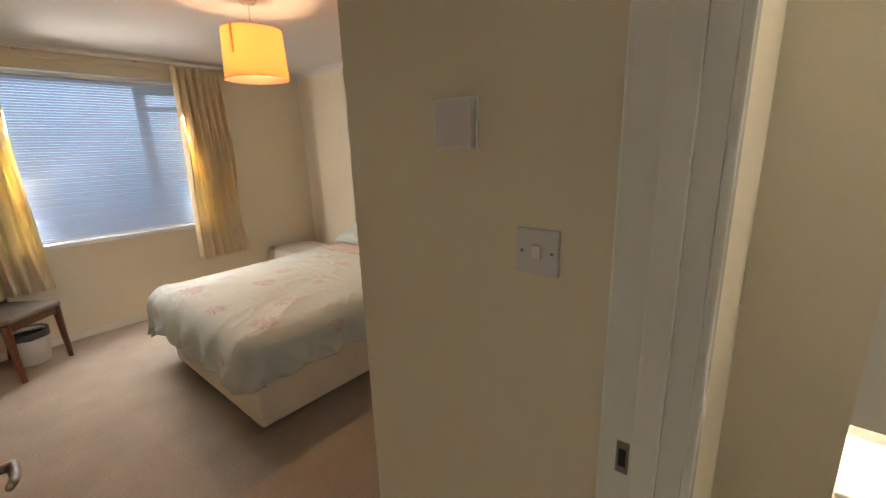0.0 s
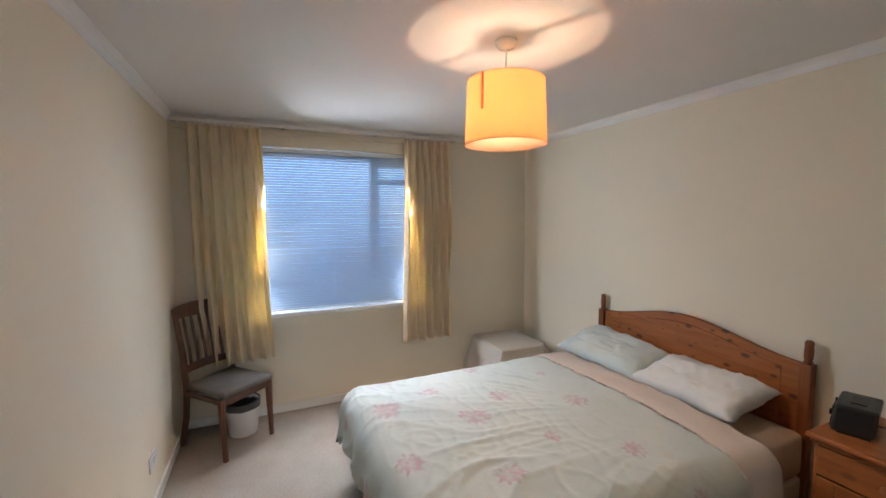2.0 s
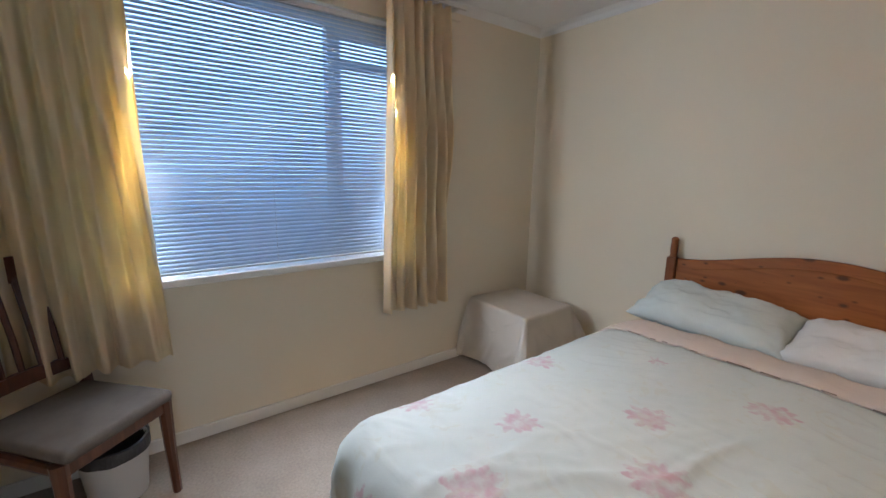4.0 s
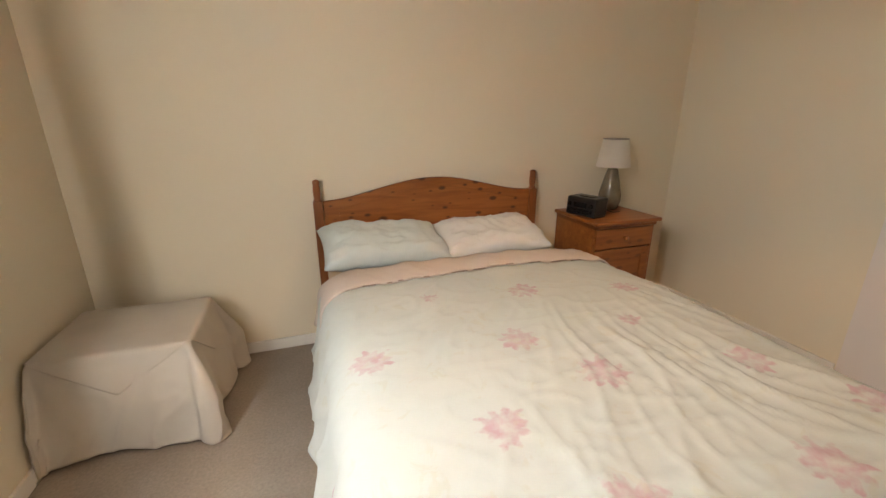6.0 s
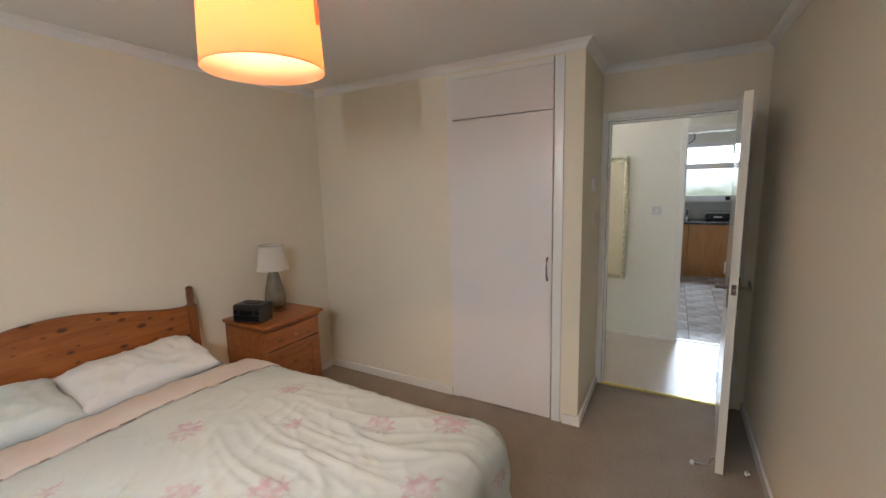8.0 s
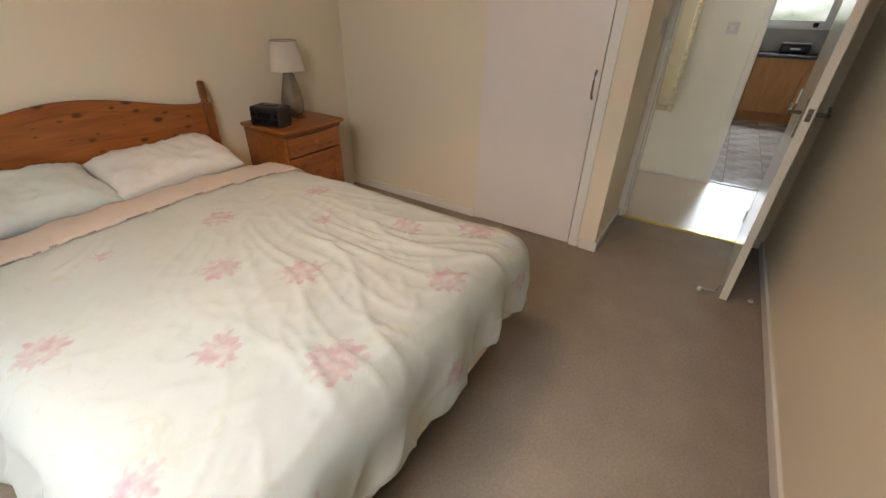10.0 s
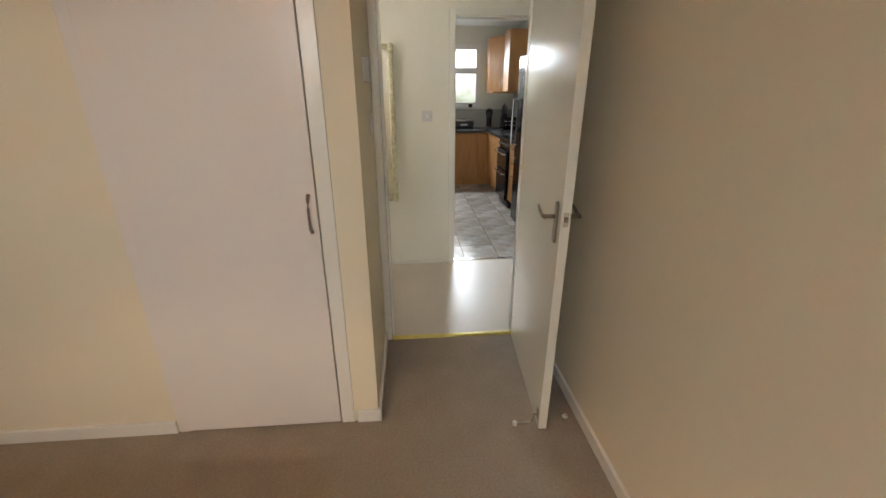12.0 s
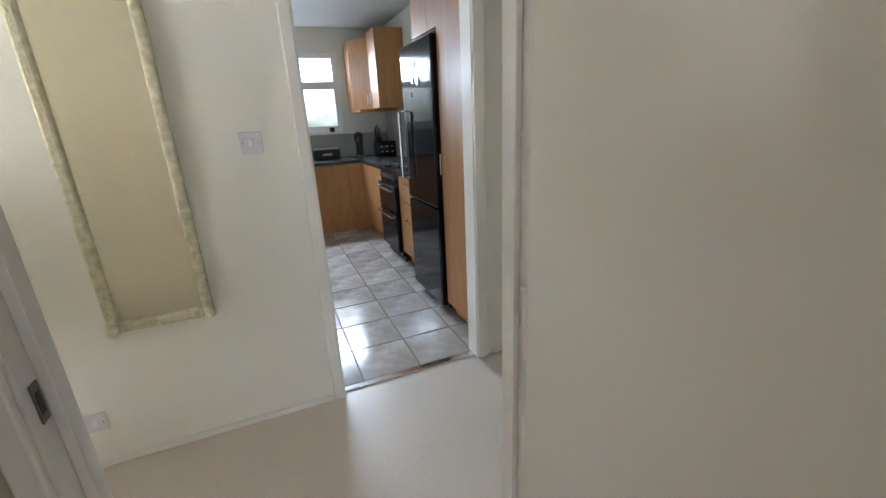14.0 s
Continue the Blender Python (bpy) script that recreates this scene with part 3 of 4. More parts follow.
for x0, x1 in ((0.404, 0.420), (0.530, 0.546)):
    part("architrave", boxed(x0, x1, 0.882, 0.918 if x0 < 0.5 else 0.93, 0, 2.085, bevel=0.004), WHITE, frame_1)
    part("architrave", boxed(x0, x1, 0.012, 0.068, 0, 2.085, bevel=0.004), WHITE, frame_1)
    part("architrave", boxed(x0, x1, 0.068, 0.882, 2.035, 2.085, bevel=0.004), WHITE, frame_1)
strike = part("strike_plate", boxed(0.436, 0.456, 0.8745, 0.8765, 0.985, 1.045), STEEL, frame_1)
part("latch_hole", boxed(0.440, 0.452, 0.8738, 0.875, 0.998, 1.032), BLACK, strike)

leaf = thing("door_1", "cream-white gloss flush bedroom door standing wide open", "door", at=pose(0.392, 0.112, 0, 0, 0, -4.3), kind="structure")
slab = part("door_leaf", boxed(-0.799, 0, -0.038, 0, 0.010, 1.992, bevel=0.002), DOORPAINT, leaf)
for side, y in ((1, 0.0), (-1, -0.038)):
    bm = bmesh.new()
    rim = [(-0.7465 + 0.019 * math.cos(a * math.pi / 8), zc + 0.019 * math.sin(a * math.pi / 8)) for zc, span in ((1.072, range(0, 9)), (0.937, range(8, 17))) for a in span]
    flat, proud = [bm.verts.new((x, y, z)) for x, z in rim], [bm.verts.new((-0.7465 + (x + 0.7465) * 0.86, y + side * 0.008, 1.0045 + (z - 1.0045) * 0.97)) for x, z in rim]
    bm.faces.new(flat), bm.faces.new(proud)
    for k in range(len(rim)):
        bm.faces.new((flat[k], flat[(k + 1) % len(rim)], proud[(k + 1) % len(rim)], proud[k]))
    plate = part("handle_plate", bm, STEEL, leaf, "satin nickel handle plate with rounded ends")
    bm = tube([(-0.746, y + side * 0.006, 1.030), (-0.746, y + side * 0.048, 1.030)], 0.0085, 12)
    tube([(-0.750, y + side * 0.048, 1.030), (-0.730, y + side * 0.051, 1.027), (-0.700, y + side * 0.053, 1.032), (-0.670, y + side * 0.053, 1.042), (-0.645, y + side * 0.051, 1.050)],
         [0.009, 0.0085, 0.0075, 0.007, 0.006], 12, bm)
    part("lever", bm, STEEL, plate, smooth=True)
part("latch_plate", boxed(-0.8005, -0.7985, -0.030, -0.010, 1.003, 1.058), CHROME, leaf)
part("latch_bolt", boxed(-0.808, -0.8005, -0.026, -0.014, 1.022, 1.040, bevel=0.002), STEEL, leaf)
for z in (0.22, 1.0, 1.78):
    part("hinge", lathe([(0.006, z - 0.04), (0.006, z + 0.04)], 10, m=Matrix.Translation((0.006, 0.004, 0))), WHITE, leaf)
holder = part("hold_open_foot", tube([(-0.775, 0.004, 0.085), (-0.775, 0.016, 0.08), (-0.775, 0.028, 0.03), (-0.770, 0.06, 0.018), (-0.765, 0.095, 0.014)], [0.006, 0.006, 0.006, 0.007, 0.009], 10), CHROME, leaf, "chrome hold-open foot")
part("foot_plate", boxed(-0.788, -0.755, 0.0, 0.004, 0.05, 0.11, bevel=0.001), CHROME, holder)
part("rubber_tip", lathe([(0.011, 0.001), (0.012, 0.012), (0.009, 0.022)], 12, m=Matrix.Translation((-0.764, 0.105, 0))), BINWHITE, holder)
stop = thing("floor_door_stop", "small round chrome door stop on the carpet by the wall", "door stop", at=pose(-0.34, 0.02, 0))
part("stop_base", lathe([(0.016, 0.0), (0.016, 0.006), (0.010, 0.010), (0.010, 0.024), (0.007, 0.028)], 14), CHROME, stop)
part("stop_buffer", lathe([(0.0115, 0.012), (0.013, 0.016), (0.0115, 0.020)], 14), BINWHITE, stop)
bm = bmesh.new()
for k, (a, z) in enumerate([(0.407, 0.0), (0.414, 0.006), (0.425, 0.009), (0.436, 0.009), (0.447, 0.006), (0.454, 0.0)]):
    for y in (0.086, 0.874):
        bm.verts.new((a, y, z))
bm.verts.ensure_lookup_table()
for k in range(5):
    bm.faces.new([bm.verts[i] for i in (2 * k, 2 * k + 1, 2 * k + 3, 2 * k + 2)])
bm.faces.new([bm.verts[2 * k] for k in range(6)]), bm.faces.new([bm.verts[2 * k + 1] for k in reversed(range(6))])
strip = fixed("threshold_strip", bm, BRASS, "yellow brass strip where carpet meets hall floor", "threshold")
for y in (0.15, 0.35, 0.55, 0.78):
    part("screw", lathe([(0.004, 0.008), (0.004, 0.0098)], 8, m=Matrix.Translation((0.4305, y, 0))), STEEL, strip)

# passage wall: thermostat and switch
th = thing("room_thermostat", "small white plastic room thermostat on the passage wall", "thermostat", at=pose(0.085, 0.92, 1.572))
part("back_plate", boxed(-0.046, 0.046, -0.005, 0, -0.048, 0.048, bevel=0.002), WHITE, th)
body = part("cover", boxed(-0.044, 0.044, -0.027, -0.005, -0.046, 0.046, bevel=0.004), SWITCH, th)
part("thumb_wheel", lathe([(0.012, 0), (0.012, 0.006)], 16, m=Matrix.Translation((0.02, -0.020, -0.047))), BINWHITE, body)


def switch(name, label, m, gangs=1, w=0.086):
    s = thing(name, label, "light switch" if "switch" in name else "socket", at=m)
    part("plate", boxed(-w / 2, w / 2, -0.009, 0, -0.043, 0.043, bevel=0.003), SWITCH, s)
    for k in range(gangs):
        x = (k - (gangs - 1) / 2) * 0.024
        part("rocker", boxed(x - 0.009, x + 0.009, -0.013, -0.008, -0.013, 0.013, bevel=0.0015), WHITE, s)
    for x in (-w / 2 + 0.013, w / 2 - 0.013):
        part("screw", lathe([(0.0032, 0), (0.0032, 0.0012)], 8, m=Matrix.Translation((x, -0.009, 0)) @ pose(0, 0, 0, 90)), BRONZE, s)


switch("light_switch", "white plastic single light switch beside the bedroom door", pose(0.262, 0.92, 1.337))
switch("light_switch", "white plastic light switch on the hall wall", pose(1.66, 0.577, 1.30, 0, 0, -90))
switch("wall_socket", "white plastic socket low on the hall wall", pose(1.66, 1.36, 0.22, 0, 0, -90))
switch("wall_socket", "white plastic socket on the bedroom wall near the floor", pose(-3.05, -0.05, 0.28, 0, 0, 180), 2, 0.146)

# ceiling lamp
lamp = thing("pendant_lamp", "lit amber drum pendant lampshade hanging from the ceiling", "ceiling lamp", at=pose(-1.95, 1.57, 0))
part("ceiling_rose", lathe([(0.048, H), (0.048, H - 0.012), (0.036, H - 0.030), (0.010, H - 0.036)], 28), WHITE, lamp, smooth=True)
part("flex", tube([(0, 0, H - 0.034), (0, 0, 2.19)], 0.0035, 8), WHITE, lamp)
bm = lathe([(0.168, 2.228), (0.180, 1.955), (0.1785, 1.955), (0.1665, 2.228)], 72, closed=False)
sh = part("shade", bm, SHADE, lamp, "amber fabric drum shade", smooth=True)
part("rim", tube([(0.180 * math.cos(a * math.pi / 24), 0.180 * math.sin(a * math.pi / 24), 1.957) for a in range(49)], 0.0018, 6), SHADE, sh)
part("rim", tube([(0.168 * math.cos(a * math.pi / 24), 0.168 * math.sin(a * math.pi / 24), 2.227) for a in range(49)], 0.0018, 6), SHADE, sh)
part("seam", boxed(0.1655, 0.183, -0.004, 0.004, 2.08, 2.226, m=pose(0, 0, 0, 0, 0, -65)), SHADE, sh)
bm = bmesh.new()
for a in (25, 205):
    d = (math.cos(radians(a)), math.sin(radians(a)))
    tube([(d[0] * 0.022, d[1] * 0.022, 2.190), (d[0] * 0.09, d[1] * 0.09, 2.195), (d[0] * 0.167, d[1] * 0.167, 2.225)], 0.004, 6, bm)
part("spider", bm, STEEL, lamp)
part("lamp_holder", lathe([(0.012, 2.203), (0.034, 2.194), (0.034, 2.188), (0.020, 2.184), (0.019, 2.150)], 20), WHITE, lamp, smooth=True)
part("bulb", lathe([(0.013, 2.152), (0.014, 2.148), (0.010, 2.146)], 16), BULBGLOW, lamp)

# ---- bed ----
bed = thing("double_bed", "made double divan bed with a pine headboard against the wall", "bed")
for y0, y1 in ((1.07, 2.046), (2.052, 3.03)):
    part("divan_base", boxed(-2.80, -1.455, y0, y1, 0.035, 0.315, bevel=0.018), DIVAN, bed, "cream cloth divan base half")
part("joining_clip", boxed(-1.456, -1.450, 2.02, 2.078, 0.075, 0.095, bevel=0.001), BRONZE, bed)
part("mattress", boxed(-2.81, -1.445, 1.085, 3.03, 0.318, 0.555, bevel=0.045), SHEET, bed, "mattress in a fawn fitted sheet", smooth=True)
for x in (-2.72, -1.54):
    for y in (1.16, 2.95):
        part("castor", lathe([(0.022, 0), (0.026, 0.010), (0.026, 0.026), (0.018, 0.036)], 14, m=Matrix.Translation((x, y, 0))), BLACK, bed)


def headboard():
    hb = part("headboard", bmesh.new(), PINE, bed, "knotty varnished pine headboard")
    x0, x1, n = -2.80, -1.50, 48

    def top(u):
        s = 0.5 - 0.5 * math.cos(2 * math.pi * u)
        return 0.893 + 0.105 * s ** 0.9

    def plate(y0, y1, inset, zlo, drop, bevel=0.005):
        bm = bmesh.new()
        cols = []
        for i in range(n + 1):
            u = i / n
            x = x0 + inset + (x1 - x0 - 2 * inset) * u
            z = top((x - x0) / (x1 - x0)) - drop
            cols.append([bm.verts.new((x, y0 + bevel, z)), bm.verts.new((x, y0, z - bevel)), bm.verts.new((x, y0, zlo)), bm.verts.new((x, y1, zlo)), bm.verts.new((x, y1, z))])
        for a, b in zip(cols, cols[1:]):
            for j in range(5):
                bm.faces.new((a[j], b[j], b[(j + 1) % 5], a[(j + 1) % 5]))
        bm.faces.new(cols[0][::-1]), bm.faces.new(cols[-1])
        return bm

    part("back_panel", plate(3.052, 3.072, 0.0, 0.42, 0.0), PINE, hb)
    part("raised_field", plate(3.048, 3.0535, 0.085, 0.46, 0.052, 0.004), PINE, hb)
    for x in (-2.828, -1.474):
        post = part("post", boxed(x - 0.026, x + 0.026, 3.034, 3.086, 0.0, 0.895, bevel=0.005), PINE_PLAIN, hb)
        part("finial", lathe([(0.020, 0.893), (0.022, 0.902), (0.016, 0.910), (0.020, 0.925), (0.021, 0.960), (0.018, 0.985), (0.020, 0.992), (0.019, 1.006), (0.010, 1.014)], 16, m=Matrix.Translation((x, 3.06, 0))), PINE_PLAIN, post, smooth=True)


headboard()


def drape(x0, x1, y0, y1, top, hangs, rad, step, fold, wrinkle, seed, v_range=None, flare=0.06, tail=None, corner=0.0, west_flare=0.0):
    """A cloth laid over a box: it rounds the edges and hangs by hangs = (west, east, south, north)."""
    bm = bmesh.new()
    west, east, south, north = hangs
    ua, ub, va, vb = x0 - west, x1 + east, y0 - south, y1 + north
    if v_range:
        va, vb = v_range
    nu, nv = int((ub - ua) / step), int((vb - va) / step)
    uv = bm.loops.layers.uv.new("flat")
    arc, rows, flat = rad * math.pi / 2, [], {}
    for j in range(nv + 1):
        row = []
        for i in range(nu + 1):
            u, v = ua + (ub - ua) * i / nu, va + (vb - va) * j / nv
            px, py = min(max(u, x0), x1), min(max(v, y0), y1)
            dx, dy = u - px, v - py
            s = math.hypot(dx, dy)
            z = top + wrinkle(u, v)
            x, y = u, v
            if s > 1e-9:
                d = (dx / s, dy / s)
                if tail:
                    s *= tail(px, py, d)
                s *= 1 + 0.07 * noise.noise(Vector((px * 3, py * 3, seed)))
                if s < arc:
                    lat, drop = rad * math.sin(s / rad), rad * (1 - math.cos(s / rad))
                else:
                    lat, drop = rad + (flare + west_flare * max(0.0, -d[0])) * (s - arc), rad + (s - arc) * 0.985
                run = px - py * 1.0 + math.atan2(d[1], d[0]) * 0.22
                depth = min(1.0, drop / 0.25)
                wave = math.sin(run * fold[1] + 2.5 * noise.noise(Vector((run * 2.5, drop * 1.5, seed + 5)))) + 0.5 * noise.noise(Vector((run * fold[1] * 0.5, drop * 4, seed)))
                lat += fold[0] * depth * wave + corner * 2 * abs(d[0] * d[1]) * depth
                lat += fold[0] * 1.1 * depth * (1 - abs(noise.noise(Vector((run * 7 + drop * 3, drop * 5 - run, seed + 3))))) ** 4
                k = 1 - min(1.0, drop / 0.12)
                x, y, z = px + d[0] * lat, py + d[1] * lat, max(0.012, top - drop + wrinkle(u, v) * max(k, 0.25))
            vert = bm.verts.new((x, y, z))
            flat[vert] = (u, v)
            row.append(vert)
        rows.append(row)
    for a, b in zip(rows, rows[1:]):
        for i in range(nu):
            f = bm.faces.new((a[i], a[i + 1], b[i + 1], b[i]))
            for loop in f.loops:
                loop[uv].uv = flat[loop.vert]
    return bm


def creases(u, v):
    """Loose duvet: puffs, thin creases that fan out towards the foot, small crumples."""
    du, dv = u + 1.86, 2.42 - v
    warp = noise.noise(Vector((u * 2.0, v * 2.0, 9.0)))
    way, far = math.atan2(du, max(0.05, dv) + 0.25), math.hypot(du, dv)
    fan = way + 0.17 * warp
    r1 = 1 - abs(noise.noise(Vector((fan * 7.5, far * 0.9, 1.0))))
    r2 = 1 - abs(noise.noise(Vector((fan * 15.0, far * 1.7, 6.0))))
    r3 = 1 - abs(noise.noise(Vector((u * 5.0 + v * 6.0 + warp, v * 8.0 - u * 3.0, 12.0))))
    patch = min(1.0, max(0.10, 0.55 + 1.5 * noise.noise(Vector((u * 1.6, v * 1.6, 15.0)))))
    soft = noise.noise(Vector((u * 2.4, v * 2.4, 4.0)))
    grow = min(1.0, max(0.08, far / 0.9 - 0.25))
    return 0.010 * soft + grow * patch * (0.020 * r1 ** 13 + 0.012 * r2 ** 11) + 0.005 * r3 ** 12 + 0.0008 * noise.noise(Vector((u * 15, v * 15, 3.0)))


def crown(u, v):
    cx, cy = (u + 2.13) / 0.72, (v - 1.8) / 0.85
    return 0.03 * (1 - min(1, cx * cx)) + creases(u, v)


def tail_duvet(px, py, d):
    corner = min(abs(d[0]), abs(d[1])) > 0.04
    return (max(abs(d[0]), abs(d[1])) * 1.04 if corner else 1.0) * ((0.77 if d[0] > 0.5 else 0.80 if d[0] > -0.5 else 0.95) + 0.03 * math.sin(px * 3.1 + py * 2.0))


duvet = thing("duvet", "pale green duvet printed with pink flowers, spread rumpled over the bed", "duvet")
bm = drape(-2.75, -1.47, 1.085, 2.50, 0.612, (0.47, 0.43, 0.43, 0.06), 0.125, 0.0115, (0.015, 23.0), crown, 3.0, v_range=(0.65, 2.55), tail=tail_duvet, flare=0.02, west_flare=0.20)
cover = part("duvet_cover", bm, DUVET, duvet, smooth=True)
sol = cover.modifiers.new("thickness", "SOLIDIFY")
sol.thickness, sol.offset = 0.012, -1
bm = drape(-2.75, -1.47, 1.085, 2.62, 0.624, (0.34, 0.38, 0.2, 0.0), 0.125, 0.014, (0.014, 20.0), lambda u, v: crown(u, v) - 0.02 * max(0, (v - 2.45) / 0.2) + 0.004 * math.sin(u * 30 + 3 * noise.noise(Vector((u * 3, 0, 0)))), 3.0, v_range=(2.375, 2.62))
turned = part("turned_edge", bm, PINKSHEET, duvet, "blush plain underside turned back at the top", smooth=True)
sol = turned.modifiers.new("thickness", "SOLIDIFY")
sol.thickness, sol.offset = 0.010, -1
# dark bars stand in for the shade in the gaps between buttons
for x, half in ((-2.66, 0.03), (-2.57, 0.012), (-2.52, 0.012), (-2.40, 0.014), (-2.24, 0.04), (-2.14, 0.03), (-1.98, 0.02), (-1.84, 0.035), (-1.70, 0.045), (-1.60, 0.03)):
    z = 0.628 + crown(x, 2.373) + 0.004
    part("gap_shade_bar", boxed(x - half, x + half, 2.368, 2.374, z - 0.012, z - 0.008, bevel=0.001), BRONZE, duvet)


def pillow(m, label, seed, w=0.70, d=0.42, h=0.078, cloth=None):
    p = thing("pillow", label, "pillow", "pillows on the bed", m)
    bm = bmesh.new()
    nu, nv = 40, 28
    sides = []
    for sgn in (1, -1):
        rows = []
        for j in range(nv + 1):
            row = []
            for i in range(nu + 1):
                u, v = 2 * i / nu - 1, 2 * j / nv - 1
                bulge = max(0.0, (1 - abs(u) ** 3.6)) ** 0.5 * max(0.0, (1 - abs(v) ** 3.4)) ** 0.5
                z = sgn * h * bulge
                crumple = 0.016 * noise.noise(Vector((u * 2.5, v * 2.5, seed))) + 0.012 * (1 - abs(noise.noise(Vector((u * 4 + v * 2, v * 3, seed + 2))))) ** 5 - 0.010 * (1 - abs(noise.noise(Vector((u * 3, v * 4 - u, seed + 5))))) ** 9
                z += crumple * min(1, bulge * 2.5)
                x = u * w / 2 * (1 - 0.05 * (1 - abs(v) ** 2) * abs(u) ** 4)
                y = v * d / 2 * (1 - 0.07 * (1 - abs(u) ** 2) * abs(v) ** 4)
                row.append(bm.verts.new((x, y, z + 0.02 * noise.noise(Vector((u * 1.3, v * 1.3, seed + 9))))))
            rows.append(row)
        for a, b in zip(rows, rows[1:]):
            for i in range(nu):
                bm.faces.new((a[i], a[i + 1], b[i + 1], b[i]))
    bmesh.ops.remove_doubles(bm, verts=bm.verts, dist=0.0004)
    part("pillowcase", bm, cloth, p, smooth=True)


pillow(pose(-2.505, 2.815, 0.682, 15, 3, 3), "pale aqua pillow propped against the pine headboard by the draped stool", 1.0, w=0.68, d=0.40, h=0.082, cloth=PILLOW)
pillow(pose(-1.88, 2.83, 0.668, 13, -2, -3), "off-white pillow propped against the pine headboard by the nightstand", 7.0, w=0.645, d=0.40, cloth=PILLOW_PALE)

# ---- nightstand with lamp and radio ----
ns = thing("nightstand", "honey pine bedside cabinet with one drawer over a door", "nightstand", at=pose(-1.035, 2.87, 0))
part("top_board", boxed(-0.245, 0.245, -0.245, 0.205, 0.716, 0.740, bevel=0.008), NIGHT, ns)
part("side_panel", boxed(-0.228, -0.215, -0.200, 0.195, 0.0, 0.716), NIGHT, ns)
part("side_panel", boxed(0.215, 0.228, -0.200, 0.195, 0.0, 0.716), NIGHT, ns)
part("back_panel", boxed(-0.215, 0.215, 0.180, 0.195, 0.05, 0.716), NIGHT, ns)
part("plinth", boxed(-0.215, 0.215, -0.195, -0.175, 0.0, 0.07), NIGHT, ns)
part("cornice", boxed(-0.240, 0.234, -0.214, -0.200, 0.690, 0.714, bevel=0.003), NIGHT, ns)
dr = part("drawer", boxed(-0.213, 0.213, -0.208, -0.185, 0.560, 0.685, bevel=0.004), NIGHT, ns)
part("knob", lathe([(0.010, 0), (0.007, 0.010), (0.016, 0.020), (0.014, 0.028), (0.004, 0.031)], 16, m=Matrix.Translation((0, -0.208, 0.622)) @ pose(0, 0, 0, 90)), NIGHT, dr, smooth=True)
bm = boxed(-0.213, -0.153, -0.205, -0.185, 0.075, 0.550, bevel=0.003)
box(bm, 0.153, 0.213, -0.205, -0.185, 0.075, 0.550, bevel=0.003), box(bm, -0.153, 0.153, -0.205, -0.185, 0.490, 0.550, bevel=0.003), box(bm, -0.153, 0.153, -0.205, -0.185, 0.075, 0.135, bevel=0.003)
nd = part("cupboard_door", bm, NIGHT, ns)
part("door_field", boxed(-0.160, 0.160, -0.198, -0.183, 0.128, 0.497, bevel=0.006), NIGHT, nd)
part("knob", lathe([(0.010, 0), (0.007, 0.010), (0.016, 0.020), (0.014, 0.028), (0.004, 0.031)], 16, m=Matrix.Translation((-0.183, -0.205, 0.33)) @ pose(0, 0, 0, 90)), NIGHT, nd, smooth=True)

tl = thing("table_lamp", "unlit table lamp with olive ceramic base and white shade", "table lamp", at=pose(-0.925, 2.965, 0.740))
part("base", lathe([(0.052, 0.0), (0.060, 0.010), (0.073, 0.060), (0.072, 0.100), (0.060, 0.160), (0.045, 0.220), (0.034, 0.262), (0.030, 0.272), (0.012, 0.276)], 32), CERAMIC, tl, "olive glazed ceramic base", smooth=True)
part("lamp_holder", lathe([(0.014, 0.274), (0.014, 0.33), (0.006, 0.34)], 14), WHITE, tl)
bm = lathe([(0.110, 0.284), (0.080, 0.462), (0.0785, 0.462), (0.1085, 0.284)], 48, closed=False)
ls = part("shade", bm, LAMPSHADE, tl, "white tapered cloth shade", smooth=True)
part("rim", tube([(0.080 * math.cos(a * math.pi / 20), 0.080 * math.sin(a * math.pi / 20), 0.462) for a in range(41)], 0.002, 6), BRONZE, ls)
part("shade_ring", tube([(0.006, 0, 0.335), (0.078, 0, 0.445)], 0.002, 6), STEEL, ls)

radio = thing("clock_radio", "black plastic clock radio with a ribbed front on the nightstand", "radio", at=pose(-1.20, 2.84, 0.740, 0, 0, -74))
bm = boxed(-0.108, 0.108, -0.070, 0.060, 0.004, 0.120, bevel=0.012)
for v in bm.verts:
    if v.co.z > 0.07:
        v.co.y += 0.012 * (v.co.z - 0.07) / 0.055
part("case", bm, BLACK, radio)
part("display", boxed(-0.045, 0.045, -0.0722, -0.068, 0.058, 0.088, bevel=0.001), GLOSSBLACK, radio)
for k in range(7):
    part("speaker_rib", boxed(-0.092, 0.092, -0.0725, -0.069, 0.020 + k * 0.0045, 0.022 + k * 0.0045), GLOSSBLACK, radio)
for x in (-0.08, 0.08):
    part("dial_knob", lathe([(0.013, 0), (0.012, 0.008)], 16, m=Matrix.Translation((x, -0.068, 0.075)) @ pose(0, 0, 0, 90)), GLOSSBLACK, radio)
part("snooze_bar", boxed(-0.05, 0.05, -0.02, 0.03, 0.117, 0.124, bevel=0.003), GLOSSBLACK, radio)
for x in (-0.09, 0.09):
    part("foot", boxed(x - 0.012, x + 0.012, -0.05, 0.05, 0.0, 0.008), BLACK, radio)
part("power_cable", tube([(0.04, 0.058, 0.05), (0.045, 0.10, 0.05), (0.055, 0.15, 0.02), (0.06, 0.20, 0.004), (0.07, 0.26, 0.003)], 0.003, 6), BLACK, radio)

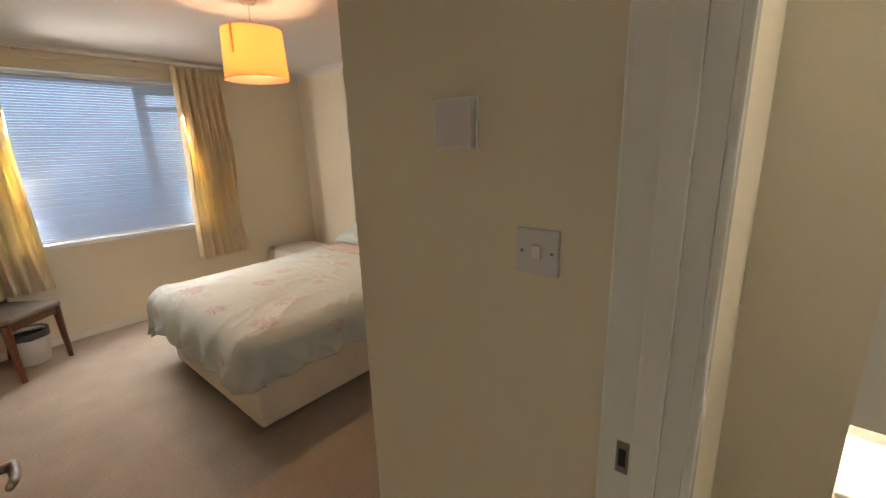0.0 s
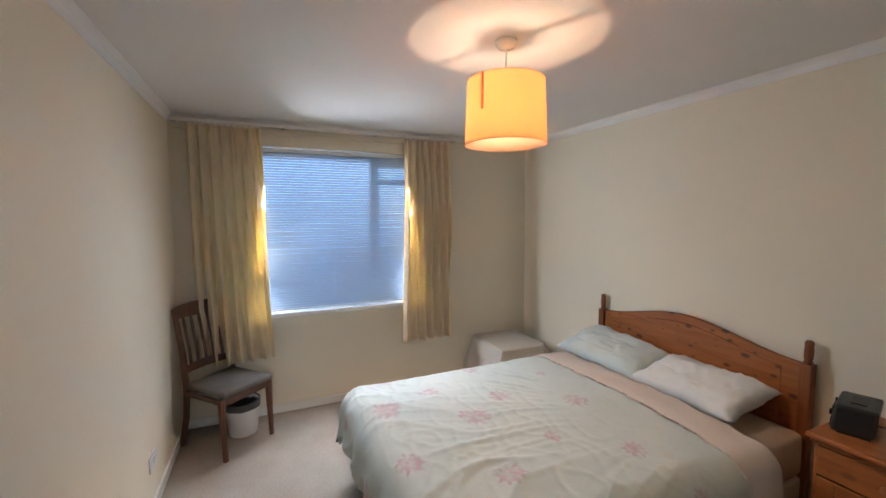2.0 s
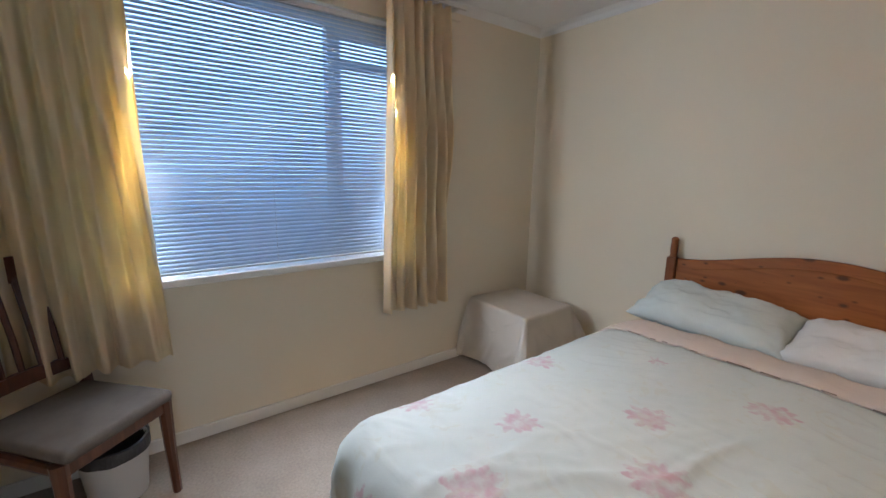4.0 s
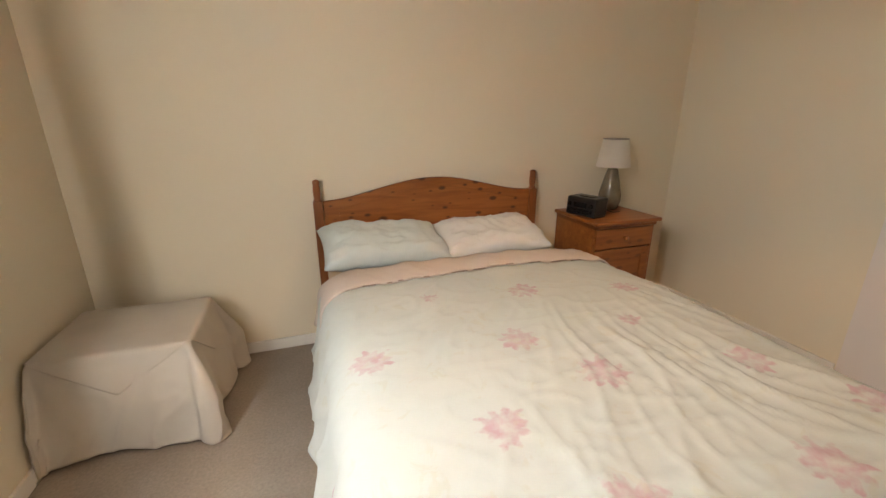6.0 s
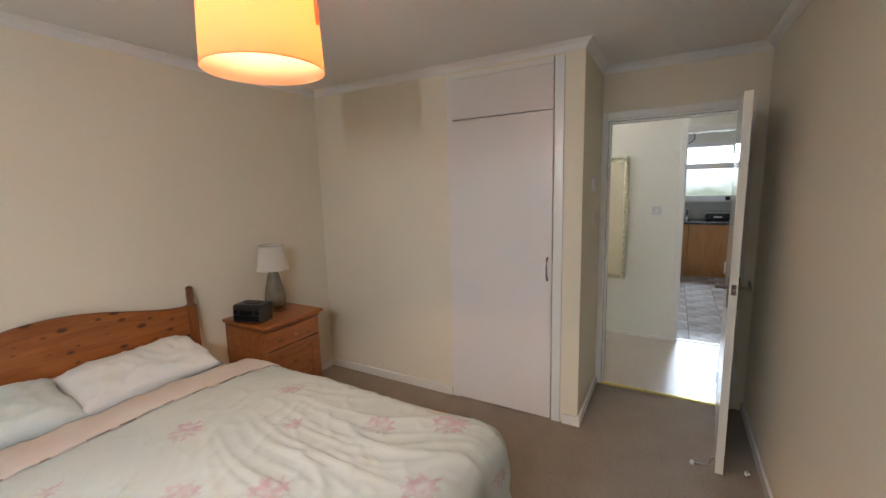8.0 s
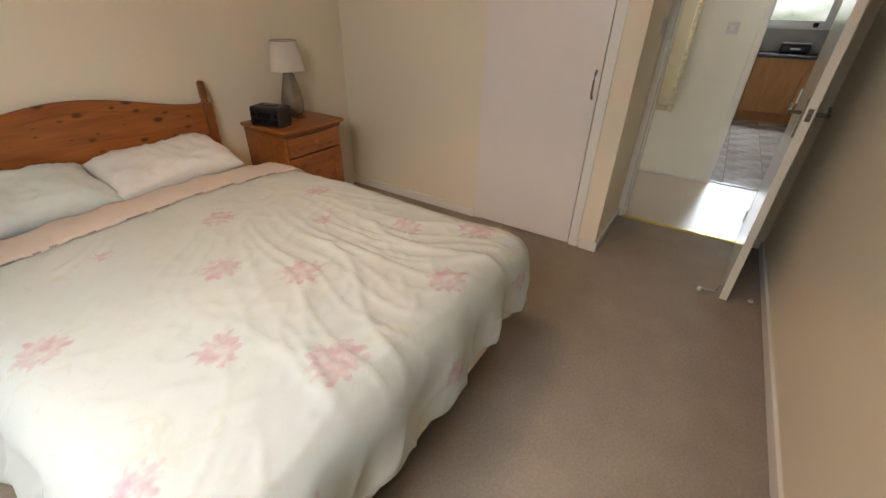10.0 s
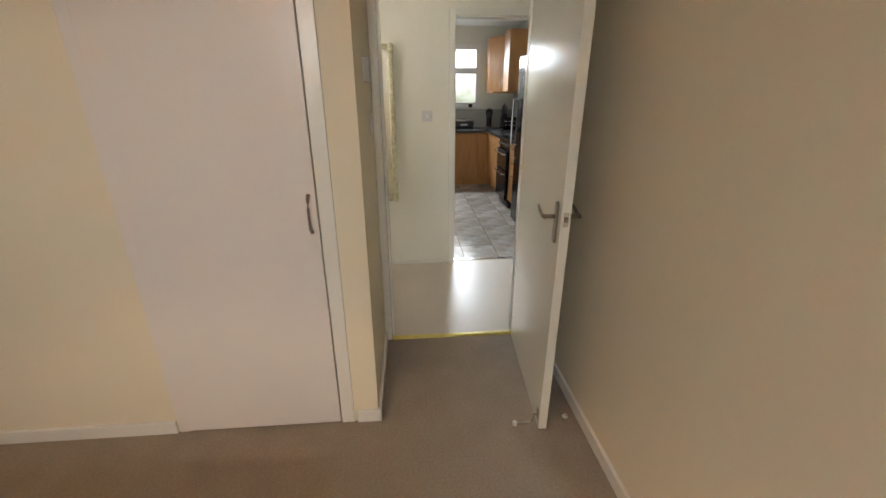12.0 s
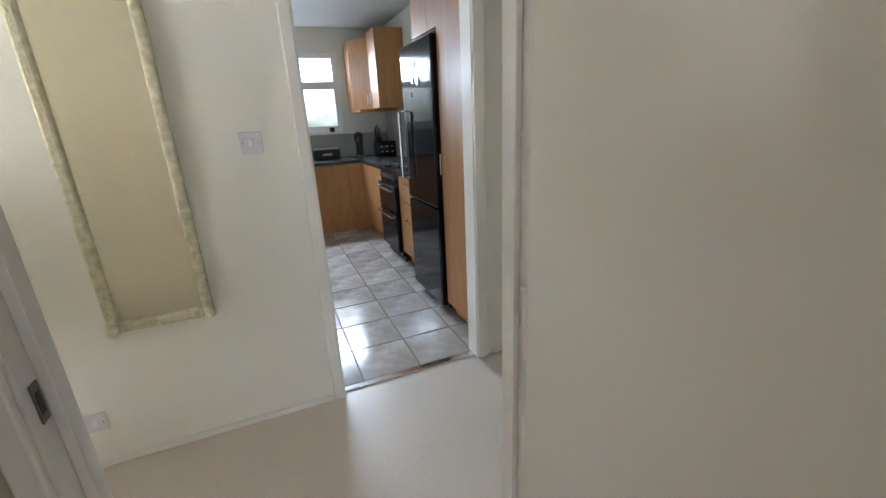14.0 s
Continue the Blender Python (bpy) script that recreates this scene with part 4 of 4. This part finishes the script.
# ---- stool under a cloth ----
st = thing("draped_stool", "low square stool hidden under a stone-coloured cotton cloth", "stool", at=pose(-3.68, 2.70, 0))
part("stool_frame", boxed(-0.25, 0.25, -0.20, 0.20, 0.30, 0.435, bevel=0.01), TEAK, st)
for x in (-0.23, 0.23):
    for y in (-0.18, 0.18):
        part("leg", boxed(x - 0.018, x + 0.018, y - 0.018, y + 0.018, 0, 0.30), TEAK, st)
bm = drape(-0.262, 0.262, -0.222, 0.222, 0.448, (0.46, 0.46, 0.46, 0.46), 0.018, 0.012, (0.015, 13.0), lambda u, v: 0.003 * noise.noise(Vector((u * 5, v * 5, 1))), 11.0, flare=0.10, corner=0.085,
           tail=lambda px, py, d: max(abs(d[0]), abs(d[1])) * (1.0 if min(abs(d[0]), abs(d[1])) < 0.05 else 1.17))
for v in bm.verts:
    v.co.x, v.co.y = max(v.co.x, -0.281), min(v.co.y, 0.378)
c1 = part("under_cloth", bm, COVER, st, smooth=True)
c1.modifiers.new("thickness", "SOLIDIFY").thickness = 0.003


def point_tail(px, py, d):
    if abs(d[0]) > 0.05 and abs(d[1]) > 0.05:
        return 0.03
    along = px / 0.265 if abs(d[1]) > 0.5 else py / 0.225
    return 0.08 + 0.92 * (1 - abs(along))


bm = drape(-0.265, 0.265, -0.225, 0.225, 0.454, (0.2, 0.2, 0.2, 0.2), 0.021, 0.012, (0.003, 9.0), lambda u, v: 0.004 * noise.noise(Vector((u * 5, v * 5, 1))), 12.0, flare=0.125, tail=point_tail)
for v in bm.verts:
    v.co.x, v.co.y = max(v.co.x, -0.283), min(v.co.y, 0.38)
c2 = part("top_cloth", bm, COVER, st, smooth=True)
c2.modifiers.new("thickness", "SOLIDIFY").thickness = 0.003

# ---- dining chair and bin ----
ch = thing("dining_chair", "dark teak dining chair with a taupe padded seat and slatted back", "chair", at=pose(-3.79, 0.17, 0, 0, 0, -48))
for x, xf in ((0.185, 0.195), (-0.185, -0.195)):
    part("back_leg", tube([(x, -0.085, 0.0), (x, -0.02, 0.22), (x, 0.0, 0.45), (x, -0.025, 0.70), (x * 1.02, -0.085, 1.00)], [0.019, 0.021, 0.024, 0.022, 0.018], 8), TEAK, ch)
    part("front_leg", tube([(xf, 0.385, 0.0), (xf, 0.375, 0.20), (xf, 0.37, 0.43)], [0.017, 0.021, 0.026], 8), TEAK, ch)
    part("side_rail", tube([(x, 0.0, 0.405), (xf, 0.37, 0.405)], 0.019, 8), TEAK, ch)
part("front_rail", boxed(-0.19, 0.19, 0.36, 0.382, 0.375, 0.430, bevel=0.004), TEAK, ch)
part("rear_rail", boxed(-0.185, 0.185, -0.012, 0.010, 0.375, 0.430, bevel=0.004), TEAK, ch)
bm = boxed(-0.20, 0.20, -0.005, 0.415, 0.430, 0.478, bevel=0.018)
for v in bm.verts:
    v.co.x *= 0.95 + 0.07 * (v.co.y / 0.4)
    if v.co.z > 0.46:
        v.co.z += 0.012 * (1 - (v.co.x / 0.2) ** 2)
part("seat", bm, SEATCLOTH, ch, "taupe cloth padded seat", smooth=True)


def curved_bar(z0, z1, lean, thick=0.018):
    bm, cols = bmesh.new(), []
    for i in range(13):
        u = i / 12 * 2 - 1
        y = lean - 0.03 * (1 - u * u)
        crown_z = 0.018 * (1 - u * u)
        cols.append([bm.verts.new((u * 0.193, y, z0)), bm.verts.new((u * 0.193, y + thick, z0)), bm.verts.new((u * 0.193, y + thick, z1 + crown_z)), bm.verts.new((u * 0.193, y, z1 + crown_z))])
    for a, b in zip(cols, cols[1:]):
        for j in range(4):
            bm.faces.new((a[j], b[j], b[(j + 1) % 4], a[(j + 1) % 4]))
    bm.faces.new(cols[0][::-1]), bm.faces.new(cols[-1])
    return bm


part("top_rail", curved_bar(0.925, 1.010, -0.085), TEAK, ch)
part("lower_rail", curved_bar(0.545, 0.585, -0.012), TEAK, ch)
for k in range(5):
    x = -0.124 + k * 0.062
    c = 0.03 * (1 - (x / 0.193) ** 2)
    part("back_slat", tube([(x, -0.003 - c, 0.57), (x, -0.025 - c, 0.72), (x, -0.074 - c, 0.945)], [0.010, 0.011, 0.010], 6), TEAK, ch)

bn = thing("waste_bin", "round white waste bin with a dark liner under the chair", "bin", at=pose(-3.755, 0.375, 0))
part("bucket", lathe([(0.095, 0.0), (0.100, 0.004), (0.122, 0.25), (0.125, 0.255), (0.117, 0.252), (0.094, 0.02)], 36), BINWHITE, bn, smooth=True)
bm = lathe([(0.1255, 0.205), (0.1265, 0.258), (0.119, 0.262), (0.112, 0.21), (0.09, 0.10), (0.05, 0.09)], 48, closed=False)
for v in bm.verts:
    k = noise.noise(v.co * 18)
    v.co.z += 0.006 * k
part("bin_liner", bm, LINER, bn, "dark plastic liner folded over the rim")

# ---- hall ----
mir = thing("wall_mirror", "tall wall mirror in an aged cream and gilt frame", "mirror", at=pose(1.66, 1.025, 1.215))
part("mirror_glass", boxed(-0.012, -0.004, -0.155, 0.155, -0.575, 0.575), MIRROR, mir, "plain silvered mirror glass")
for a in [(-0.03, 0.0, -0.188, -0.147, -0.615, 0.615), (-0.03, 0.0, 0.147, 0.188, -0.615, 0.615), (-0.0295, 0.0, -0.147, 0.147, -0.6145, -0.572), (-0.0295, 0.0, -0.147, 0.147, 0.572, 0.6145)]:
    part("frame_bar", boxed(*a, bevel=0.010), GILT, mir)
for sy in (-1, 1):
    for sz in (-1, 1):
        bm = bmesh.new()
        for k, (dy, dz, r) in enumerate([(0.170, 0.595, 0.024), (0.162, 0.555, 0.014), (0.135, 0.592, 0.014), (0.172, 0.525, 0.010), (0.105, 0.595, 0.010)]):
            bmesh.ops.create_uvsphere(bm, u_segments=12, v_segments=8, radius=r, matrix=pose(-0.026, sy * dy, sz * dz) @ Matrix.Diagonal((0.6, 1, 1.15, 1)))
        part("corner_ornament", bm, GILT, mir, smooth=True)

kf = thing("door_frame", "white gloss painted frame round the kitchen doorway", "door frame", kind="structure")
part("jamb", boxed(1.655, 1.765, 0.345, 0.37, 0, 2.02), WHITE, kf)
part("jamb", boxed(1.655, 1.765, -0.455, -0.43, 0, 2.02), WHITE, kf)
part("head", boxed(1.655, 1.765, -0.455, 0.37, 2.02, 2.045), WHITE, kf)
part("architrave", boxed(1.642, 1.660, -0.50, -0.435, 0, 2.08, bevel=0.004), WHITE, kf)
part("architrave", boxed(1.644, 1.660, 0.352, 0.40, 0, 2.08, bevel=0.004), WHITE, kf)
part("architrave", boxed(1.644, 1.660, -0.435, 0.352, 2.03, 2.08, bevel=0.004), WHITE, kf)
fixed("threshold_kitchen", boxed(1.685, 1.725, -0.43, 0.345, 0.0, 0.008, bevel=0.003), CHROME, "thin metal strip in the kitchen doorway", "threshold")

cab = thing("wall_cabinet", "white hall wall cupboard", "cabinet", at=pose(1.27, 2.165, 0))
part("body", boxed(-0.55, 0.385, -0.18, 0.20, 0.60, 1.35, bevel=0.004), WHITE, cab)
part("door", boxed(-0.548, -0.085, -0.20, -0.181, 0.602, 1.348, bevel=0.004), WHITE, cab)
part("door", boxed(-0.080, 0.383, -0.20, -0.181, 0.602, 1.348, bevel=0.004), WHITE, cab)
low = thing("storage_box", "low white storage chest on the hall floor", "chest", at=pose(1.27, 2.17, 0))
part("body", boxed(-0.40, 0.36, -0.19, 0.20, 0.0, 0.31, bevel=0.006), WHITE, low)
part("lid", boxed(-0.41, 0.37, -0.20, 0.205, 0.311, 0.335, bevel=0.005), WHITE, low)
# assumed daylight: glowing sheet behind an unseen opening, added to light the hall
fixed("backdrop_hall", boxed(0.2, 2.0, 3.6, 3.62, -0.2, 2.8), GLOW_HALL, "glowing sheet for assumed daylight beyond the end of the hall", "daylight")

# ---- kitchen ----
kw = thing("window_2", "white plastic kitchen window with a transom over the worktop", "window", at=pose(5.62, 0, 0), kind="structure")
for a in [(-0.01, 0.05, -0.52, -0.45, 1.24, 2.22), (-0.01, 0.05, 0.88, 0.95, 1.24, 2.22), (-0.01, 0.05, -0.45, 0.88, 1.24, 1.32), (-0.01, 0.05, -0.45, 0.88, 2.15, 2.22), (-0.01, 0.05, -0.45, 0.88, 1.78, 1.87), (-0.01, 0.05, 0.26, 0.34, 1.32, 2.15)]:
    part("window_frame", boxed(*a, bevel=0.004), UPVC, kw)
for a in [(0.015, 0.02, -0.45, 0.26, 1.32, 1.78), (0.015, 0.02, -0.45, 0.26, 1.87, 2.15), (0.015, 0.02, 0.34, 0.88, 1.32, 1.78), (0.015, 0.02, 0.34, 0.88, 1.87, 2.15)]:
    pane = part("pane", boxed(*a), GLASS, kw)
    pane.visible_shadow = False
part("window_sill", boxed(-0.07, -0.01, -0.56, 0.99, 1.215, 1.24, bevel=0.004), WHITE, kw)
fixed("backdrop_garden", boxed(8.5, 8.52, -4.5, 5.0, -1.0, 6.0), DAY_KITCHEN, "bright cloud over blurred green trees", "daylight")


def handle(parent, m, length=0.12):
    bm = tube([(-length / 2, 0, 0), (-length / 2, -0.025, 0), (length / 2, -0.025, 0), (length / 2, 0, 0)], 0.005, 8)
    bmesh.ops.transform(bm, matrix=m, verts=bm.verts)
    part("bar_handle", bm, CHROME, parent, "chrome bar handle")


tall = thing("tall_kitchen_cupboard", "tall beech-veneer larder cupboard beside the fridge", "cupboard", at=pose(2.0, -0.80, 0))
part("body", boxed(-0.235, 0.235, -0.31, 0.275, 0.10, 2.30), BEECH, tall)
part("plinth", boxed(-0.235, 0.235, -0.31, 0.235, 0.0, 0.10), BEECH, tall)
d = part("door", boxed(-0.233, 0.233, 0.277, 0.297, 0.105, 2.295, bevel=0.002), BEECH, tall)
handle(d, pose(0.19, 0.297, 1.08, 0, 90, 0) @ pose(0, 0, 0, 180), 0.13)

fr = thing("fridge_freezer", "tall gloss black fridge freezer with small magnets", "fridge", at=pose(2.56, -0.80, 0))
part("body", boxed(-0.295, 0.295, -0.30, 0.265, 0.03, 1.84, bevel=0.008), GLOSSBLACK, fr)
up = part("fridge_door", boxed(-0.295, 0.295, 0.270, 0.325, 0.78, 1.845, bevel=0.012), GLOSSBLACK, fr)
part("freezer_door", boxed(-0.295, 0.295, 0.270, 0.325, 0.06, 0.77, bevel=0.012), GLOSSBLACK, fr)
part("grip", tube([(0.25, 0.323, 0.93), (0.25, 0.375, 0.94), (0.25, 0.375, 1.41), (0.25, 0.323, 1.42)], 0.011, 10), CHROME, up, "chrome bar grip")
part("grip_recess", boxed(0.225, 0.275, 0.3235, 0.3275, 0.95, 1.40, bevel=0.001), BLACK, up)
for x, z, s in ((0.0, 1.70, 0.022), (-0.05, 1.60, 0.026), (0.05, 1.61, 0.02), (0.10, 1.52, 0.018), (-0.11, 1.61, 0.015)):
    part("magnet", boxed(x - s, x + s, 0.3255, 0.3305, z - s, z + s, bevel=0.002), BLACK, up)
for x in (-0.25, 0.25):
    part("foot", lathe([(0.02, 0), (0.02, 0.032)], 12, m=Matrix.Translation((x, 0.2, 0))), CHROME, fr)
    part("foot", lathe([(0.02, 0), (0.02, 0.032)], 12, m=Matrix.Translation((x, -0.24, 0))), BLACK, fr)
over = thing("bridge_cupboard", "beech-veneer cupboard over the fridge", "cupboard", at=pose(2.56, -0.80, 0))
part("body", boxed(-0.30, 0.30, -0.31, 0.20, 1.90, 2.30), BEECH, over)
part("door", boxed(-0.298, -0.002, 0.202, 0.222, 1.905, 2.295, bevel=0.002), BEECH, over)
part("door", boxed(0.002, 0.298, 0.202, 0.222, 1.905, 2.295, bevel=0.002), BEECH, over)

dw = thing("drawer_unit", "beech-veneer kitchen drawer unit with chrome bar handles", "drawers", at=pose(3.17, -0.85, 0))
part("body", boxed(-0.30, 0.29, -0.26, 0.25, 0.12, 0.865), BEECH, dw)
part("plinth", boxed(-0.30, 0.29, -0.26, 0.20, 0.0, 0.12), BEECH, dw)
for z0, z1 in ((0.70, 0.862), (0.535, 0.695), (0.13, 0.53)):
    d = part("drawer", boxed(-0.298, 0.288, 0.252, 0.272, z0, z1, bevel=0.002), BEECH, dw)
    handle(d, pose(0, 0.272, z1 - 0.045, 0, 0, 180), 0.16)

ov = thing("cooker", "black free-standing cooker with chrome knobs and towel rail", "cooker", at=pose(3.76, -0.82, 0))
part("body", boxed(-0.295, 0.295, -0.28, 0.25, 0.06, 0.895, bevel=0.006), GLOSSBLACK, ov)
part("plinth", boxed(-0.28, 0.28, -0.28, 0.22, 0.0, 0.06), BLACK, ov)
od = part("oven_door", boxed(-0.28, 0.28, 0.252, 0.285, 0.10, 0.50, bevel=0.006), GLOSSBLACK, ov)
gd = part("grill_door", boxed(-0.28, 0.28, 0.252, 0.285, 0.51, 0.76, bevel=0.006), GLOSSBLACK, ov)
for dd, z in ((od, 0.46), (gd, 0.72)):
    part("bar_handle", tube([(-0.24, 0.283, z), (-0.24, 0.325, z), (0.24, 0.325, z), (0.24, 0.283, z)], 0.009, 8), CHROME, dd)
for k in range(6):
    part("control_knob", lathe([(0.020, 0), (0.018, 0.025)], 14, m=Matrix.Translation((-0.23 + k * 0.092, 0.25, 0.825)) @ pose(0, 0, 0, -90)), CHROME, ov)
part("hob_top", boxed(-0.295, 0.295, -0.28, 0.26, 0.896, 0.908, bevel=0.003), GLOSSBLACK, ov)
for x in (-0.14, 0.14):
    for y in (-0.14, 0.12):
        part("burner_grate", boxed(x - 0.10, x + 0.10, y - 0.012, y + 0.012, 0.909, 0.93, bevel=0.003), BLACK, ov)

for y0, y1 in ((-1.115, -0.80), (-0.795, -0.40), (-0.395, 0.20), (0.205, 0.80), (0.805, 1.40)):
    b = thing("base_cabinet", "beech-veneer kitchen base cabinet under the dark worktop", "cabinet", "base cabinets under the window", pose(5.3, 0, 0))
    part("body", boxed(-0.28, 0.29, y0, y1, 0.13, 0.865), BEECH, b)
    part("plinth", boxed(-0.24, 0.29, y0, y1, 0.0, 0.13), BEECH, b)
    part("door", boxed(-0.302, -0.282, y0 + 0.002, y1 - 0.002, 0.135, 0.862, bevel=0.002), BEECH, b)
cb = thing("base_cabinet", "beech-veneer corner base cabinet beside the cooker", "cabinet", "base cabinets under the window", pose(4.53, -0.85, 0))
part("body", boxed(-0.46, 0.46, -0.26, 0.25, 0.13, 0.865), BEECH, cb)
part("plinth", boxed(-0.46, 0.46, -0.26, 0.20, 0.0, 0.13), BEECH, cb)
part("door", boxed(-0.458, 0.458, 0.252, 0.272, 0.135, 0.862, bevel=0.002), BEECH, cb)
for a in [(4.98, 5.595, -1.115, 1.50), (4.065, 4.978, -1.115, -0.565), (2.865, 3.455, -1.115, -0.565)]:
    tagged(finish("worktop", boxed(*a, 0.87, 0.908, bevel=0.005), WORKTOP), "dark speckled laminate kitchen worktop", "worktop", "worktops")
fixed("splashback", boxed(5.59, 5.598, -1.115, 1.5, 0.91, 1.21), SPLASH, "plain grey-beige wall tiling behind the worktop", "tiling")
fixed("splashback_side", boxed(2.865, 5.585, -1.118, -1.112, 0.91, 1.50), SPLASH, "plain grey-beige wall tiling behind the worktop", "tiling")

# wall cupboards round the far corner
wc = thing("corner_wall_cupboard", "beech-veneer corner wall cupboard with a diagonal door", "cupboard")
bm = bmesh.new()
plan = [(5.59, -1.11), (5.59, -0.62), (5.27, -0.62), (4.98, -0.80), (4.98, -1.11)]
lo_v, hi_v = [bm.verts.new((x, y, 1.50)) for x, y in plan], [bm.verts.new((x, y, 2.30)) for x, y in plan]
bm.faces.new(lo_v), bm.faces.new(hi_v[::-1])
for k in range(5):
    bm.faces.new((lo_v[k], lo_v[(k + 1) % 5], hi_v[(k + 1) % 5], hi_v[k]))
part("body", bm, BEECH, wc)
m = Matrix.Translation((5.125, -0.71, 1.90)) @ pose(0, 0, 0, 0, 0, 31.8)
d = part("door", boxed(-0.168, 0.168, 0.002, 0.022, -0.395, 0.395, bevel=0.002, m=m), BEECH, wc)
handle(d, m @ pose(-0.13, 0.022, -0.30, 0, 90, 0) @ pose(0, 0, 0, 180), 0.12)
part("light_pelmet", boxed(4.985, 5.585, -1.105, -0.63, 1.47, 1.498), BEECH, wc)
w = thing("wall_cupboard", "plain beech-veneer wall cupboard with chrome handle beside the corner unit", "cupboard", at=pose(4.80, -0.95, 0))
part("body", boxed(-0.175, 0.175, -0.16, 0.15, 1.50, 2.34), BEECH, w)
d = part("door", boxed(-0.173, 0.173, 0.152, 0.172, 1.503, 2.337, bevel=0.002), BEECH, w)
handle(d, pose(0.13, 0.172, 1.62, 0, 90, 0) @ pose(0, 0, 0, 180), 0.12)

# on the worktop
br = thing("bread_bin", "black enamel bread bin on the kitchen worktop", "bread bin", at=pose(5.42, -0.22, 0.908))
part("body", boxed(-0.10, 0.10, -0.17, 0.17, 0.0, 0.12, bevel=0.025), BLACK, br)
part("lid", boxed(-0.105, 0.105, -0.175, 0.175, 0.121, 0.135, bevel=0.005), STEEL, br)
part("label_bar", boxed(-0.1025, -0.099, -0.06, 0.06, 0.05, 0.075), PALE, br)
cm = thing("coffee_machine", "black pod coffee machine on the kitchen worktop", "coffee machine", at=pose(5.40, -0.66, 0.908))
part("body", lathe([(0.06, 0), (0.06, 0.02), (0.045, 0.03), (0.045, 0.18), (0.065, 0.24), (0.06, 0.29), (0.03, 0.32)], 20), BLACK, cm, smooth=True)
part("spout_head", boxed(-0.11, 0.0, -0.035, 0.035, 0.19, 0.25, bevel=0.015), BLACK, cm)
part("drip_tray", boxed(-0.12, 0.02, -0.05, 0.05, 0.0, 0.025, bevel=0.006), STEEL, cm)
kb = thing("knife_block", "black knife block with knives on the kitchen worktop", "knife block", at=pose(5.38, -0.92, 0.908))
part("block", boxed(-0.05, 0.05, -0.045, 0.045, 0.0, 0.24, bevel=0.006), BLACK, kb)
for k, (x, y, h) in enumerate(((-0.02, -0.025, 0.36), (0.0, 0.0, 0.40), (-0.02, 0.028, 0.38), (0.02, -0.01, 0.34), (0.02, 0.03, 0.35))):
    part("knife_handle", tube([(x, y, 0.24), (x - 0.02, y + 0.004, h)], 0.009, 8), BLACK, kb)
ts = thing("toaster", "black four-slot toaster with chrome trim on the worktop", "toaster", at=pose(5.25, -1.0, 0.908))
part("body", boxed(-0.10, 0.13, -0.10, 0.15, 0.0, 0.19, bevel=0.02), GLOSSBLACK, ts)
for y in (-0.04, 0.03, 0.10):
    part("trim_bar", boxed(-0.103, -0.099, y - 0.02, y + 0.02, 0.12, 0.13), CHROME, ts)
    part("control_dial", lathe([(0.012, 0), (0.010, 0.01)], 12, m=Matrix.Translation((-0.10, y, 0.06)) @ pose(0, 0, 0, 0, -90)), CHROME, ts)
tap = thing("kitchen_tap", "chrome swan-neck kitchen tap behind the sink", "tap", at=pose(5.5, 0.22, 0.908))
part("spout", tube([(0, 0, 0), (0, 0, 0.15), (-0.02, 0, 0.20), (-0.07, 0, 0.22), (-0.12, 0, 0.20), (-0.14, 0, 0.16)], 0.011, 10), CHROME, tap, smooth=True)
part("lever", tube([(0, -0.015, 0.05), (0, -0.06, 0.08)], 0.007, 8), CHROME, tap)
part("tap_base", lathe([(0.026, 0), (0.024, 0.03), (0.012, 0.05)], 16), CHROME, tap)
pot = thing("sill_pot", "small dark pot on the kitchen window sill", "pot", at=pose(5.585, -0.36, 1.24))
part("pot_body", lathe([(0.030, 0), (0.036, 0.055), (0.032, 0.06)], 16), BLACK, pot)
ck = thing("wall_clock", "black-rimmed round clock high on the kitchen wall", "clock", at=pose(5.6, 0.27, 2.33) @ pose(0, 0, 0, 0, -90))
part("rim", tube([(0.10 * math.cos(a * math.pi / 20), 0.10 * math.sin(a * math.pi / 20), 0.012) for a in range(41)], 0.008, 8), BLACK, ck)
part("face", lathe([(0.098, 0.002), (0.098, 0.008)], 32), SWITCH, ck)

# kitchen floor tiles
bm = boxed(0.004, 0.329, 0.004, 0.329, -0.0035, 0.0015, bevel=0.002)
tile = part("tile", bm, TILE, kitchen_floor)
tile.location = (1.735, -1.10, 0)
for i in range(12):
    for j in range(9):
        if i or j:
            o = new("tile", tile.data)
            o.parent = kitchen_floor
            o.location = (1.735 + i * 0.333, -1.10 + j * 0.333, 0)
